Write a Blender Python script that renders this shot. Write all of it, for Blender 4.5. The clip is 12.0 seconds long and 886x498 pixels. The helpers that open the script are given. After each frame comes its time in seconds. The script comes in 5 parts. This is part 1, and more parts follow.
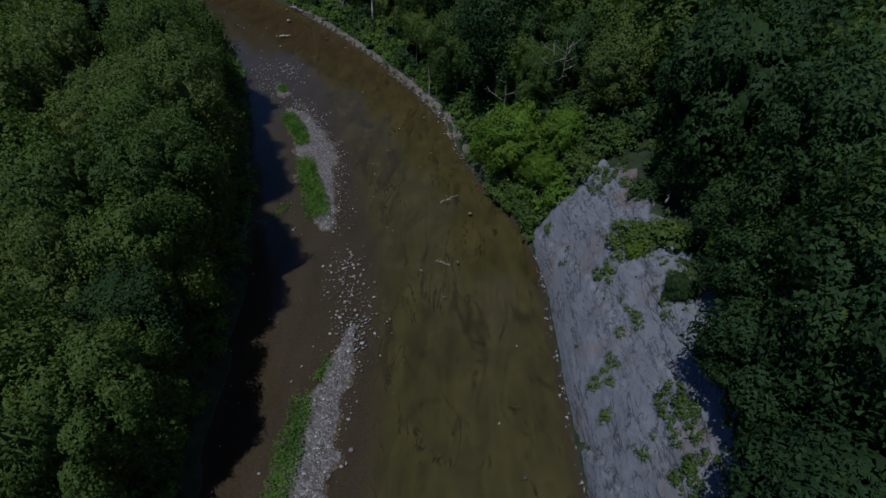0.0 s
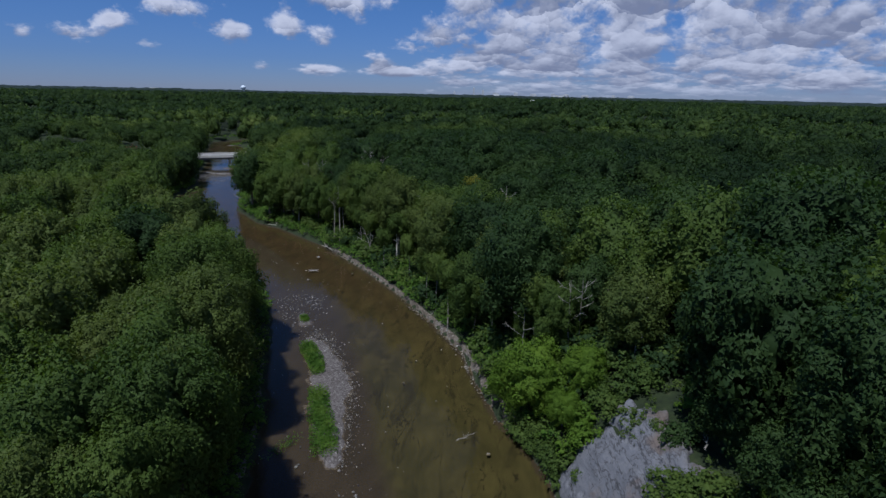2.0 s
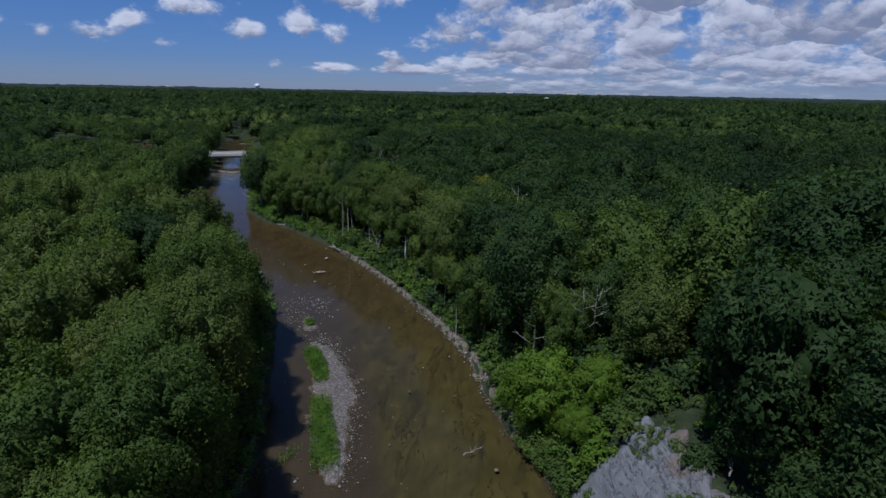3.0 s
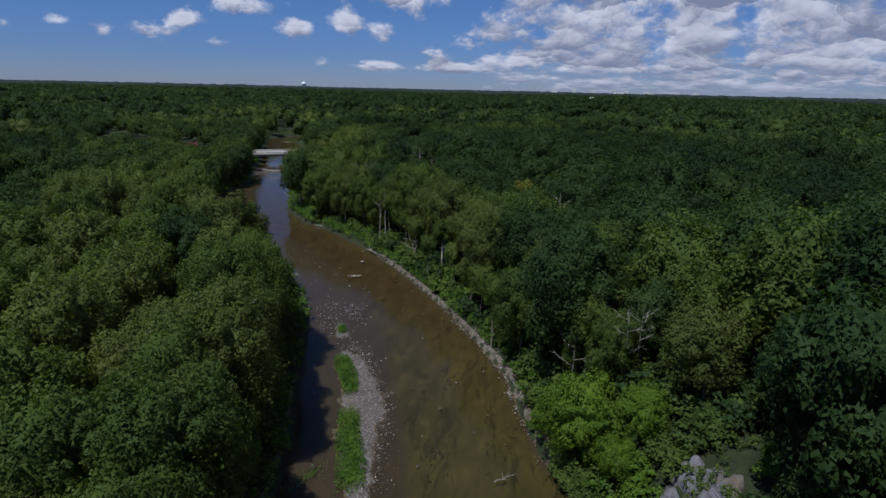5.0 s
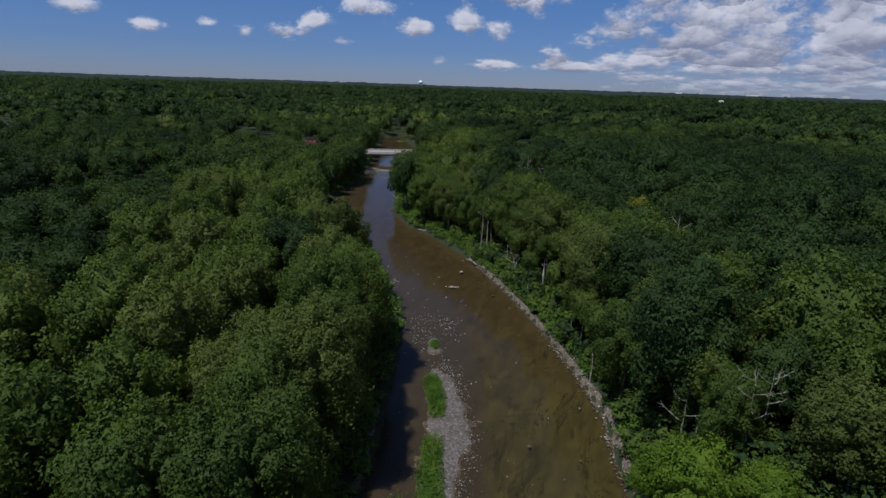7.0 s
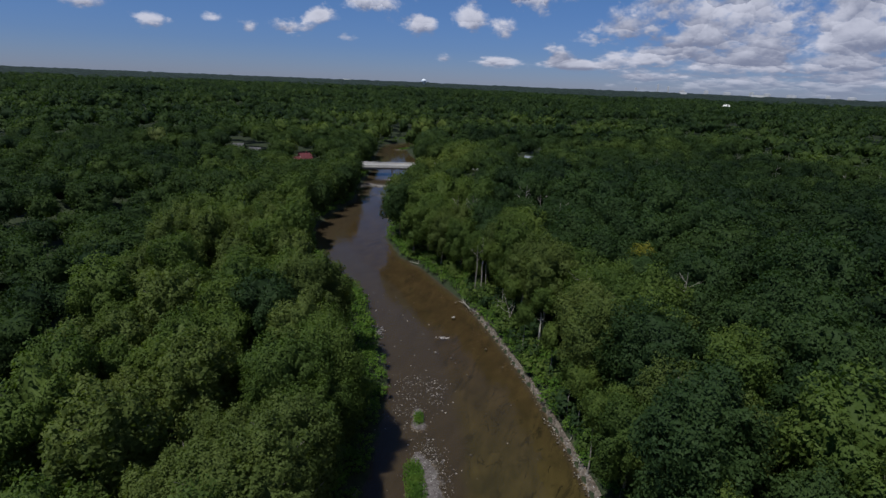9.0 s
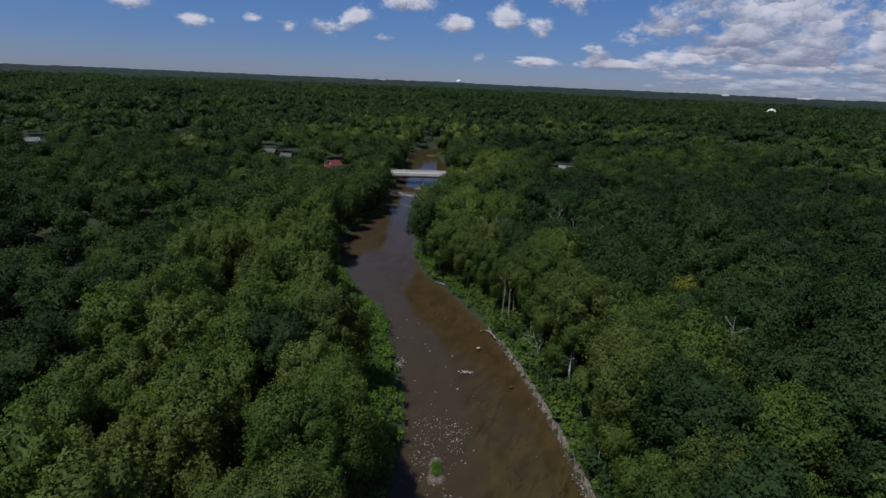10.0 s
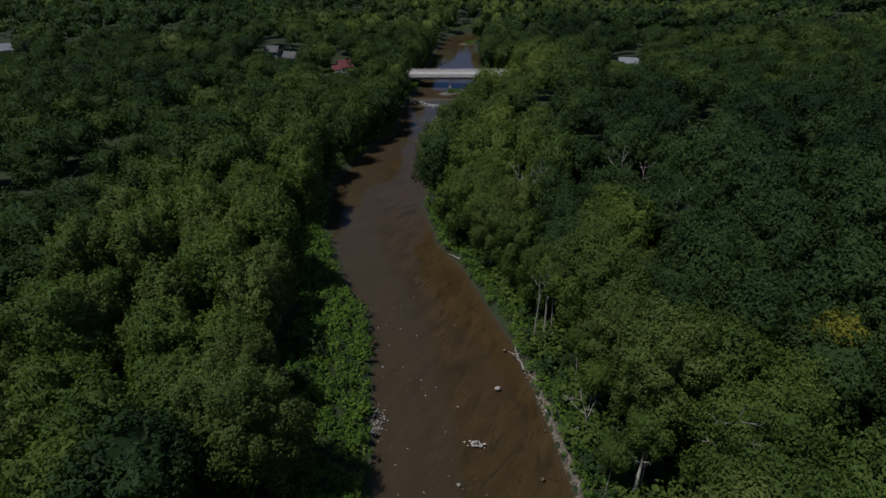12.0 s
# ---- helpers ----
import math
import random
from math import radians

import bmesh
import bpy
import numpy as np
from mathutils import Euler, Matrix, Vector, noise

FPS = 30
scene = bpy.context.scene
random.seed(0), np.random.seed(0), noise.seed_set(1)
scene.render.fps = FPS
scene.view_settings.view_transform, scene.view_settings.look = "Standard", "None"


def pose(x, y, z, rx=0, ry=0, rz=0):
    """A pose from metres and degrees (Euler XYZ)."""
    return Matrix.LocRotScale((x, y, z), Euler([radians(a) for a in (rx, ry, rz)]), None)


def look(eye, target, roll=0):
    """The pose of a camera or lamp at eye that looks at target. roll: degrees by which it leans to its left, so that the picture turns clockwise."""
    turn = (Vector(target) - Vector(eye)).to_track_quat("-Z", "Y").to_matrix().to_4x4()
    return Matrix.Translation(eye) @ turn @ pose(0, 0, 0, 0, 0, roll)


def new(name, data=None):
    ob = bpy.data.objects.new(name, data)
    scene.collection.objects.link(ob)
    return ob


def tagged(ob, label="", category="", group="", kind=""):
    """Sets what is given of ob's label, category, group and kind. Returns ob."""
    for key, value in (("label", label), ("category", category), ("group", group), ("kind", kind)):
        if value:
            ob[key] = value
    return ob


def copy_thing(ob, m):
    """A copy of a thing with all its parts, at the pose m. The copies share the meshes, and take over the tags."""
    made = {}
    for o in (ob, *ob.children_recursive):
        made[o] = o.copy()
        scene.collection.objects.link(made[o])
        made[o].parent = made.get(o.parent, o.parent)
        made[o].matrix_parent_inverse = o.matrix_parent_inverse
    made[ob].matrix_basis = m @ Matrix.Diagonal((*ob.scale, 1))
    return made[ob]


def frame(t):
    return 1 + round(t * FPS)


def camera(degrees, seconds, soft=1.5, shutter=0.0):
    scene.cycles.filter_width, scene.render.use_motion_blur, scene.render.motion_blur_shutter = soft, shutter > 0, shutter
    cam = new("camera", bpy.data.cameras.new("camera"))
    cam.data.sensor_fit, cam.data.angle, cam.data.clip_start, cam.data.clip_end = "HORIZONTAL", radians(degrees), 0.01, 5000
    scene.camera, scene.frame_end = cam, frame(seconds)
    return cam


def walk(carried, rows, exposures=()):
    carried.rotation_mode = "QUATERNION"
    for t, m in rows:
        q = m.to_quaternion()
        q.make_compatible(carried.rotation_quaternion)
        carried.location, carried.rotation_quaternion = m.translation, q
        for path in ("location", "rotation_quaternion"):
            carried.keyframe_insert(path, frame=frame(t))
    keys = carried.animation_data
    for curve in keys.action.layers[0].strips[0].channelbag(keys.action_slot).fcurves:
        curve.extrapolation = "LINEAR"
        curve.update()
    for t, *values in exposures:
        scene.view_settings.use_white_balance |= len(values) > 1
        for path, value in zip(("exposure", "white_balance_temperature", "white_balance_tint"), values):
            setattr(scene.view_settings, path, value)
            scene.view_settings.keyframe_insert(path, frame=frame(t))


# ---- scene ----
cam = camera(76.6, 12.0)

PATH = [
    (0, (0.659, 0.426, 39.097), (0.651, 1.985, 37.844), 0.5),
    (0.5, (0.436, 0.578, 38.797), (0.404, 2.325, 37.824), 0.9),
    (1, (0.285, 0.909, 38.658), (0.226, 2.778, 37.95), 1.1),
    (1.5, (0.238, 1.069, 38.564), (0.154, 2.995, 38.033), 1.2),
    (2, (0.341, 1.584, 38.576), (0.26, 3.51, 38.045), 1.2),
    (2.5, (0.683, 3.072, 38.581), (0.599, 4.997, 38.047), 1.2),
    (3, (0.799, 4.655, 38.584), (0.674, 6.577, 38.045), 1.1),
    (5, (0.997, 8.177, 39.342), (0.731, 10.083, 38.795), 1.3),
    (5.5, (0.659, 9.099, 39.525), (0.222, 10.972, 38.975), 1.6),
    (6, (0.831, 10.209, 39.869), (0.255, 12.042, 39.314), 1.8),
    (6.5, (0.819, 11.335, 40.414), (0.21, 13.157, 39.856), 1.8),
    (7, (0.702, 12.74, 41.195), (0.077, 14.555, 40.635), 1.9),
    (8.8, (-0.478, 22.143, 48.262), (-1.094, 23.958, 47.692), 2.2),
    (9, (-0.753, 23.274, 48.853), (-1.385, 25.084, 48.283), 2.3),
    (9.5, (-1.582, 26.639, 50.604), (-2.27, 28.428, 50.033), 2.5),
    (10, (-2.253, 30.351, 52.518), (-2.99, 32.119, 51.943), 2.5),
    (10.5, (-4.098, 38.221, 54.573), (-4.827, 39.995, 54.003), 1.8),
    (11, (-7.385, 49.923, 54.726), (-8.245, 51.63, 54.138), -0.0),
    (11.5, (-10.763, 61.901, 54.959), (-11.605, 63.531, 54.16), -0.3),
    (12, (-14.3, 73.827, 55.101), (-15.11, 75.384, 54.142), -0.1),
]
EXPOSURE = [(0.0, -0.50, 5500, 10), (0.5, -0.40, 5600, 10), (1.0, -0.25, 5600, 10), (1.5, -0.13, 5600, 10), (3.0, -0.09, 5650, 10), (5.0, -0.05, 5950, 10), (9.5, -0.07, 6200, 10),
            (10.5, -0.08, 6150, 10), (11.0, -0.16, 6100, 10), (11.5, -0.22, 6100, 10), (12.0, -0.31, 6300, 10)]
walk(cam, [(t, look(eye, target, roll)) for t, eye, target, roll in PATH], EXPOSURE)

# ---------------- light ----------------
SUN_EL, SUN_AZ = radians(65), radians(212)      # azimuth clockwise from +y
sun_dir = Vector((math.sin(SUN_AZ) * math.cos(SUN_EL), math.cos(SUN_AZ) * math.cos(SUN_EL), math.sin(SUN_EL)))
sun_data = bpy.data.lights.new("sun", "SUN")
sun_data.energy, sun_data.angle, sun_data.color = 4.25, radians(0.6), (1.0, 0.95, 0.86)
sun = new("sun", sun_data)
sun.matrix_world = look(sun_dir * 300, (0, 0, 0))


class Nodes:
    """Short-hand for node trees."""

    def __init__(self, tree):
        self.tree = tree

    def add(self, kind, values=None):
        return self.fill(self.tree.nodes.new(kind), values or {})

    def fill(self, node, values):
        for key, value in values.items():
            if isinstance(value, bpy.types.NodeSocket):
                self.tree.links.new(value, node.inputs[key])
            else:
                node.inputs[key].default_value = value
        return node

    def math(self, op, a, b=0.0, c=0.0, clamp=False):
        node = self.tree.nodes.new("ShaderNodeMath")
        node.operation, node.use_clamp = op, clamp
        return self.fill(node, {0: a, 1: b, 2: c}).outputs[0]

    def step(self, x, lo, hi, a=0.0, b=1.0):
        node = self.tree.nodes.new("ShaderNodeMapRange")
        node.interpolation_type = "SMOOTHSTEP"
        return self.fill(node, {0: x, 1: lo, 2: hi, 3: a, 4: b}).outputs[0]

    def mix(self, fac, a, b, blend="MIX"):
        n = self.tree.nodes.new("ShaderNodeMix")
        n.data_type, n.blend_type = "RGBA", blend
        self.fill(n, {0: fac})
        for key, value in ((6, a), (7, b)):
            if isinstance(value, bpy.types.NodeSocket):
                self.tree.links.new(value, n.inputs[key])
            else:
                n.inputs[key].default_value = (*value[:3], 1)
        return n.outputs[2]

    def noise(self, vector, scale, detail=4.0, rough=0.55, distortion=0.0):
        return self.add("ShaderNodeTexNoise", {"Vector": vector, "Scale": scale, "Detail": detail, "Roughness": rough, "Distortion": distortion})

    def ramp(self, fac, stops):
        n = self.add("ShaderNodeValToRGB", {0: fac})
        while len(n.color_ramp.elements) < len(stops):
            n.color_ramp.elements.new(0.5)
        for e, (at, col) in zip(n.color_ramp.elements, stops):
            e.position, e.color = at, (*col, 1)
        return n.outputs[0]


# single clouds: azimuth, elevation (degrees), half width, half height, weight
CLOUDS = [
    (-50.5, 5.3, 2.2, 0.9, 0.8), (-45.9, 4.2, 2.0, 0.7, 0.95), (-41.4, 4.7, 1.1, 0.5, 0.8), (-38.0, 4.1, 0.9, 0.8, 0.95),
    (-33.8, 4.2, 2.4, 0.8, 1.0), (-31.8, 5.4, 1.5, 0.8, 1.0), (-29.2, 3.6, 1.3, 0.6, 0.8), (-27.0, 7.0, 3.0, 1.2, 1.0),
    (-22.2, 5.0, 2.1, 1.3, 1.1), (-17.7, 6.0, 1.7, 1.2, 0.95), (-14.3, 5.2, 1.4, 1.1, 1.0), (-19.8, 2.2, 1.2, 0.8, 0.7),
    (-14.5, 2.1, 2.6, 0.55, 0.95), (-13.0, 8.2, 4.0, 1.2, 1.1), (-9.2, 3.2, 1.3, 0.9, 0.9), (-7.5, 2.0, 3.0, 0.5, 0.9), (-24.0, 1.9, 1.6, 0.4, 0.6),
]


def cloud_group():
    tree = bpy.data.node_groups.new("cloud_density", "ShaderNodeTree")
    tree.interface.new_socket("az", in_out="INPUT", socket_type="NodeSocketFloat")
    tree.interface.new_socket("el", in_out="INPUT", socket_type="NodeSocketFloat")
    tree.interface.new_socket("density", in_out="OUTPUT", socket_type="NodeSocketFloat")
    n = Nodes(tree)
    gi, go = n.add("NodeGroupInput"), n.add("NodeGroupOutput")
    az, el = gi.outputs[0], gi.outputs[1]
    high = n.math("MULTIPLY", n.math("LOGARITHM", n.math("ADD", n.math("MAXIMUM", el, -1.0), 2.0), 2.71828), 3.4)
    vec = n.add("ShaderNodeCombineXYZ", {0: n.math("MULTIPLY", az, 0.30), 1: high, 2: 3.7}).outputs[0]
    big = n.noise(vec, 0.8, 2.0, 0.5).outputs[0]
    fine = n.noise(vec, 2.6, 6.0, 0.60, 0.2).outputs[0]
    cells = n.tree.nodes.new("ShaderNodeTexVoronoi")
    cells.feature = "SMOOTH_F1"
    bent = n.add("ShaderNodeVectorMath", {0: vec, 1: n.noise(vec, 3.0, 3.0).outputs["Color"]}).outputs[0]
    n.fill(cells, {"Vector": bent, "Scale": 1.05, "Detail": 2.0, "Roughness": 0.5, "Smoothness": 0.5})
    billow = n.math("SUBTRACT", 1.0, cells.outputs["Distance"])
    puff = n.math("ADD", n.math("MULTIPLY_ADD", big, 0.95, n.math("MULTIPLY", fine, 0.36)), n.math("MULTIPLY", billow, 0.40))
    cover = n.math("MULTIPLY_ADD", n.step(az, -16.0, 4.0), 0.80, n.step(el, 11.0, 22.0, 0.0, -0.30))
    total = n.math("MULTIPLY", cover, n.step(el, -0.5, 1.4, 0.6, 1.0))
    for a, e, w, h, k in CLOUDS:
        dx = n.math("DIVIDE", n.math("SUBTRACT", az, a), w)
        dy = n.math("DIVIDE", n.math("SUBTRACT", el, e), h)
        r2 = n.math("ADD", n.math("MULTIPLY", dx, dx), n.math("MULTIPLY", dy, dy))
        total = n.math("ADD", total, n.math("MULTIPLY", n.math("EXPONENT", n.math("MULTIPLY", r2, -1.0)), k * 0.90))
    out = n.math("ADD", n.math("MULTIPLY", n.math("SUBTRACT", puff, 0.775), 1.35), n.math("SUBTRACT", total, 0.36))
    tree.links.new(out, go.inputs[0])
    return tree


world = bpy.data.worlds.new("sky")
scene.world = world
world.use_nodes = True
world.node_tree.nodes.clear()
w = Nodes(world.node_tree)
sky = w.add("ShaderNodeTexSky")
sky.sky_type, sky.sun_disc, sky.sun_elevation, sky.sun_rotation = "NISHITA", False, SUN_EL, SUN_AZ
sky.air_density, sky.dust_density, sky.ozone_density = 1.0, 0.1, 4.0
way = w.add("ShaderNodeSeparateXYZ", {0: w.add("ShaderNodeTexCoord").outputs["Generated"]})
az = w.math("MULTIPLY", w.math("ARCTAN2", way.outputs[0], way.outputs[1]), 57.2958)
el = w.math("MULTIPLY", w.math("ARCSINE", way.outputs[2]), 57.2958)
density = cloud_group()
here = w.tree.nodes.new("ShaderNodeGroup")
here.node_tree = density
above = w.tree.nodes.new("ShaderNodeGroup")
above.node_tree = density
lift = w.math("MULTIPLY_ADD", el, 0.09, 0.35)
for node, a, e in ((here, az, el), (above, w.math("SUBTRACT", az, w.math("MULTIPLY", lift, 0.7)), w.math("ADD", el, lift))):
    world.node_tree.links.new(a, node.inputs[0])
    world.node_tree.links.new(e, node.inputs[1])
mask = w.step(here.outputs[0], -0.06, 0.42)
slope = w.math("MULTIPLY_ADD", w.math("SUBTRACT", here.outputs[0], above.outputs[0]), 0.75, 0.42)
# heaped clouds: each cell is bright on its top and grey below
high = w.math("MULTIPLY", w.math("LOGARITHM", w.math("ADD", w.math("MAXIMUM", el, -1.0), 2.0), 2.71828), 3.4)
heap = w.add("ShaderNodeCombineXYZ", {0: w.math("MULTIPLY", az, 0.30), 1: high, 2: 1.3}).outputs[0]
wobble = w.noise(heap, 1.7, 4.0, 0.6).outputs["Color"]
heap = w.add("ShaderNodeVectorMath", {0: heap, 1: w.mix(1.0, wobble, (0.85, 0.55, 0.0), "MULTIPLY")}).outputs[0]
crest = slope
for size, gain in ((0.50, 0.36), (1.4, 0.24)):
    cell = w.add("ShaderNodeTexVoronoi", {"Vector": heap, "Scale": size, "Randomness": 0.9})
    gap = w.tree.nodes.new("ShaderNodeVectorMath")
    gap.operation = "SUBTRACT"
    w.fill(gap, {0: heap, 1: cell.outputs["Position"]})
    rise = w.add("ShaderNodeSeparateXYZ", {0: gap.outputs[0]}).outputs[1]
    crest = w.math("ADD", crest, w.math("MULTIPLY", w.math("MULTIPLY", rise, size), gain))
lit = w.step(crest, 0.05, 0.95)
thick = w.step(here.outputs[0], 0.25, 0.95)
body = w.math("MULTIPLY", lit, w.math("SUBTRACT", 1.0, w.math("MULTIPLY", thick, 0.30)))
SKY = (0.070, 0.069, 0.070)
cloud_col = w.mix(body, (0.215, 0.235, 0.325), (0.63, 0.63, 0.71))
tint = w.ramp(w.math("DIVIDE", el, 30.0, clamp=True), ((0.0, (0.46, 0.57, 0.97)), (0.10, (0.41, 0.56, 0.98)), (0.27, (0.46, 0.64, 0.98)), (0.85, (0.60, 0.76, 0.97))))
sky_col = w.mix(1.0, w.mix(1.0, sky.outputs[0], tint, "MULTIPLY"), SKY, "MULTIPLY")
mixed = w.mix(w.math("MULTIPLY", mask, w.step(el, 0.0, 1.6, 0.35, 0.97)), sky_col, cloud_col)
back = w.add("ShaderNodeBackground", {0: mixed, 1: 1.0})
out = w.add("ShaderNodeOutputWorld")
world.node_tree.links.new(back.outputs[0], out.inputs[0])


# ---------------- materials ----------------
def material(name):
    m = bpy.data.materials.new(name)
    m.use_nodes = True
    m.node_tree.nodes.clear()
    n = Nodes(m.node_tree)
    n.out = n.add("ShaderNodeOutputMaterial")
    n.pos = n.add("ShaderNodeNewGeometry").outputs["Position"]
    return m, n


def surface(n, color, rough=0.8, bump=None, strength=0.3, distance=0.05, metal=0.0, spec=0.3):
    values = {"Base Color": color if isinstance(color, bpy.types.NodeSocket) else (*color, 1), "Roughness": rough, "Metallic": metal, "Specular IOR Level": spec}
    p = n.add("ShaderNodeBsdfPrincipled", values)
    if bump is not None:
        b = n.add("ShaderNodeBump", {"Strength": strength, "Distance": distance, "Height": bump})
        n.tree.links.new(b.outputs[0], p.inputs["Normal"])
    n.tree.links.new(p.outputs[0], n.out.inputs[0])
    return p


def foliage(name, dark, mid, light, spread=0.34, patch=0.09):
    """Leaves: a hue for each plant, for each leaf and for patches of a few metres, with light through them."""
    m, n = material(name)
    leaf = n.add("ShaderNodeNewGeometry").outputs["Random Per Island"]
    plant = n.add("ShaderNodeObjectInfo").outputs["Random"]
    area = n.noise(n.pos, patch, 2.0).outputs[0]
    f = n.math("ADD", n.math("MULTIPLY", leaf, 0.34), n.math("MULTIPLY", plant, spread))
    f = n.math("ADD", f, n.math("MULTIPLY", n.step(area, 0.3, 0.7), 0.65 - 0.6 * spread))
    col = n.ramp(f, ((0.1, dark), (0.5, mid), (1.0, light)))
    p = surface(n, col, 0.65, spec=0.12)
    tr = n.add("ShaderNodeBsdfTranslucent", {0: n.mix(1.0, col, (1.25, 1.35, 0.55), "MULTIPLY")})
    s = n.add("ShaderNodeMixShader", {0: 0.36})
    n.tree.links.new(p.outputs[0], s.inputs[1])
    n.tree.links.new(tr.outputs[0], s.inputs[2])
    n.tree.links.new(s.outputs[0], n.out.inputs[0])
    return m


MAT = {}
MAT["leaf_dark"] = foliage("leaf_dark", (0.018, 0.038, 0.014), (0.029, 0.056, 0.018), (0.048, 0.082, 0.023))
MAT["leaf_mid"] = foliage("leaf_mid", (0.039, 0.069, 0.017), (0.064, 0.103, 0.022), (0.099, 0.141, 0.030))
MAT["leaf_bright"] = foliage("leaf_bright", (0.056, 0.108, 0.014), (0.090, 0.156, 0.018), (0.126, 0.196, 0.024), 0.2)
MAT["leaf_grey"] = foliage("leaf_grey", (0.058, 0.085, 0.022), (0.082, 0.115, 0.029), (0.118, 0.150, 0.040))
m, n = material("leaf_wood")
leaf = n.add("ShaderNodeNewGeometry").outputs["Random Per Island"]
hue = n.add("ShaderNodeAttribute")
hue.attribute_name = "hue"
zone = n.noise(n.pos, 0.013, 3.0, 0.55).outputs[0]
# the hue attribute also carries cloud shade over whole parts of the wood
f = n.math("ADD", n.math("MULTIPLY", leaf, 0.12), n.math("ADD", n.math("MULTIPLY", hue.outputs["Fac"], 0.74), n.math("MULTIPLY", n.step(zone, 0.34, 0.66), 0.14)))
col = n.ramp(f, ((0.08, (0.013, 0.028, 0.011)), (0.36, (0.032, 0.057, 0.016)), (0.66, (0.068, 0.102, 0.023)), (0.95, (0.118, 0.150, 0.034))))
p = surface(n, col, 0.7, spec=0.1)
tr = n.add("ShaderNodeBsdfTranslucent", {0: n.mix(1.0, col, (1.25, 1.35, 0.55), "MULTIPLY")})
s = n.add("ShaderNodeMixShader", {0: 0.32})
n.tree.links.new(p.outputs[0], s.inputs[1])
n.tree.links.new(tr.outputs[0], s.inputs[2])
n.tree.links.new(s.outputs[0], n.out.inputs[0])
MAT["leaf_wood"] = m
MAT["leaf_yellow"] = foliage("leaf_yellow", (0.095, 0.110, 0.016), (0.140, 0.145, 0.020), (0.190, 0.180, 0.028), 0.2)
MAT["leaf_pale"] = foliage("leaf_pale", (0.095, 0.125, 0.040), (0.130, 0.160, 0.055), (0.175, 0.200, 0.075), 0.2)
MAT["grass"] = foliage("grass", (0.045, 0.098, 0.016), (0.075, 0.145, 0.021), (0.120, 0.185, 0.032), 0.0, 0.4)

m, n = material("bark")
g = n.noise(n.pos, 6.0, 5.0, 0.6).outputs[0]
surface(n, n.ramp(g, ((0.3, (0.07, 0.058, 0.046)), (0.7, (0.20, 0.175, 0.145)))), 0.9, g, 0.6)
MAT["bark"] = m
m, n = material("pale_bark")
g = n.noise(n.pos, 3.0, 5.0, 0.6).outputs[0]
surface(n, n.ramp(g, ((0.3, (0.13, 0.12, 0.10)), (0.7, (0.34, 0.32, 0.285)))), 0.85, g, 0.5)
MAT["pale_bark"] = m
m, n = material("bleached_bark")
g = n.noise(n.pos, 2.0, 5.0, 0.6).outputs[0]
surface(n, n.ramp(g, ((0.35, (0.24, 0.22, 0.19)), (0.65, (0.52, 0.50, 0.45)))), 0.85, g, 0.5)
MAT["bleached_bark"] = m

# ground: bed, wet gravel and woodland floor by height above the water
m, n = material("ground")
z = n.add("ShaderNodeSeparateXYZ", {0: n.pos}).outputs[2]
turned = n.add("ShaderNodeMapping", {"Vector": n.pos, "Rotation": (0, 0, radians(-12)), "Scale": (1.0, 0.28, 1.0)}).outputs[0]
streak = n.noise(turned, 0.55, 5.0, 0.6, 0.6).outputs[0]
blot = n.noise(n.pos, 0.16, 4.0, 0.55, 1.2).outputs[0]
grain = n.noise(n.pos, 5.0, 4.0, 0.65).outputs[0]
bed = n.ramp(n.math("MULTIPLY_ADD", streak, 0.6, n.math("MULTIPLY", blot, 0.45)), ((0.36, (0.030, 0.022, 0.012)), (0.50, (0.046, 0.034, 0.018)), (0.66, (0.066, 0.049, 0.026))))
yy = n.add("ShaderNodeSeparateXYZ", {0: n.pos}).outputs[1]
olive = n.ramp(n.math("MULTIPLY_ADD", streak, 0.6, n.math("MULTIPLY", blot, 0.45)), ((0.36, (0.033, 0.033, 0.014)), (0.50, (0.052, 0.050, 0.021)), (0.66, (0.074, 0.069, 0.029))))
bed = n.mix(n.step(yy, 62.0, 125.0), olive, bed)
weed = n.noise(turned, 0.30, 4.0, 0.55, 1.6).outputs[0]
bed = n.mix(n.step(weed, 0.54, 0.66, 0.0, 0.6), bed, (0.014, 0.013, 0.008))
ledge = n.math("ABSOLUTE", n.math("SUBTRACT", n.noise(turned, 0.38, 5.0, 0.62, 0.9).outputs[0], 0.47))
bed = n.mix(n.math("MULTIPLY", n.step(ledge, 0.0, 0.020, 0.9, 0.0), n.step(blot, 0.42, 0.58)), bed, (0.012, 0.011, 0.007))
shallow = n.ramp(n.math("MULTIPLY_ADD", grain, 0.6, n.math("MULTIPLY", streak, 0.4)), ((0.35, (0.030, 0.025, 0.020)), (0.7, (0.068, 0.057, 0.047))))
bed = n.mix(n.step(n.math("MULTIPLY_ADD", grain, 0.12, z), -0.36, -0.16), bed, shallow)
soil = n.ramp(n.noise(n.pos, 0.9, 5.0, 0.6).outputs[0], ((0.35, (0.012, 0.019, 0.008)), (0.6, (0.024, 0.036, 0.012)), (0.75, (0.060, 0.052, 0.034))))
c = n.mix(n.step(n.math("MULTIPLY_ADD", grain, 0.2, z), 0.06, 0.22), bed, soil)
surface(n, c, 0.9, grain, 0.5, 0.06)
MAT["ground"] = m

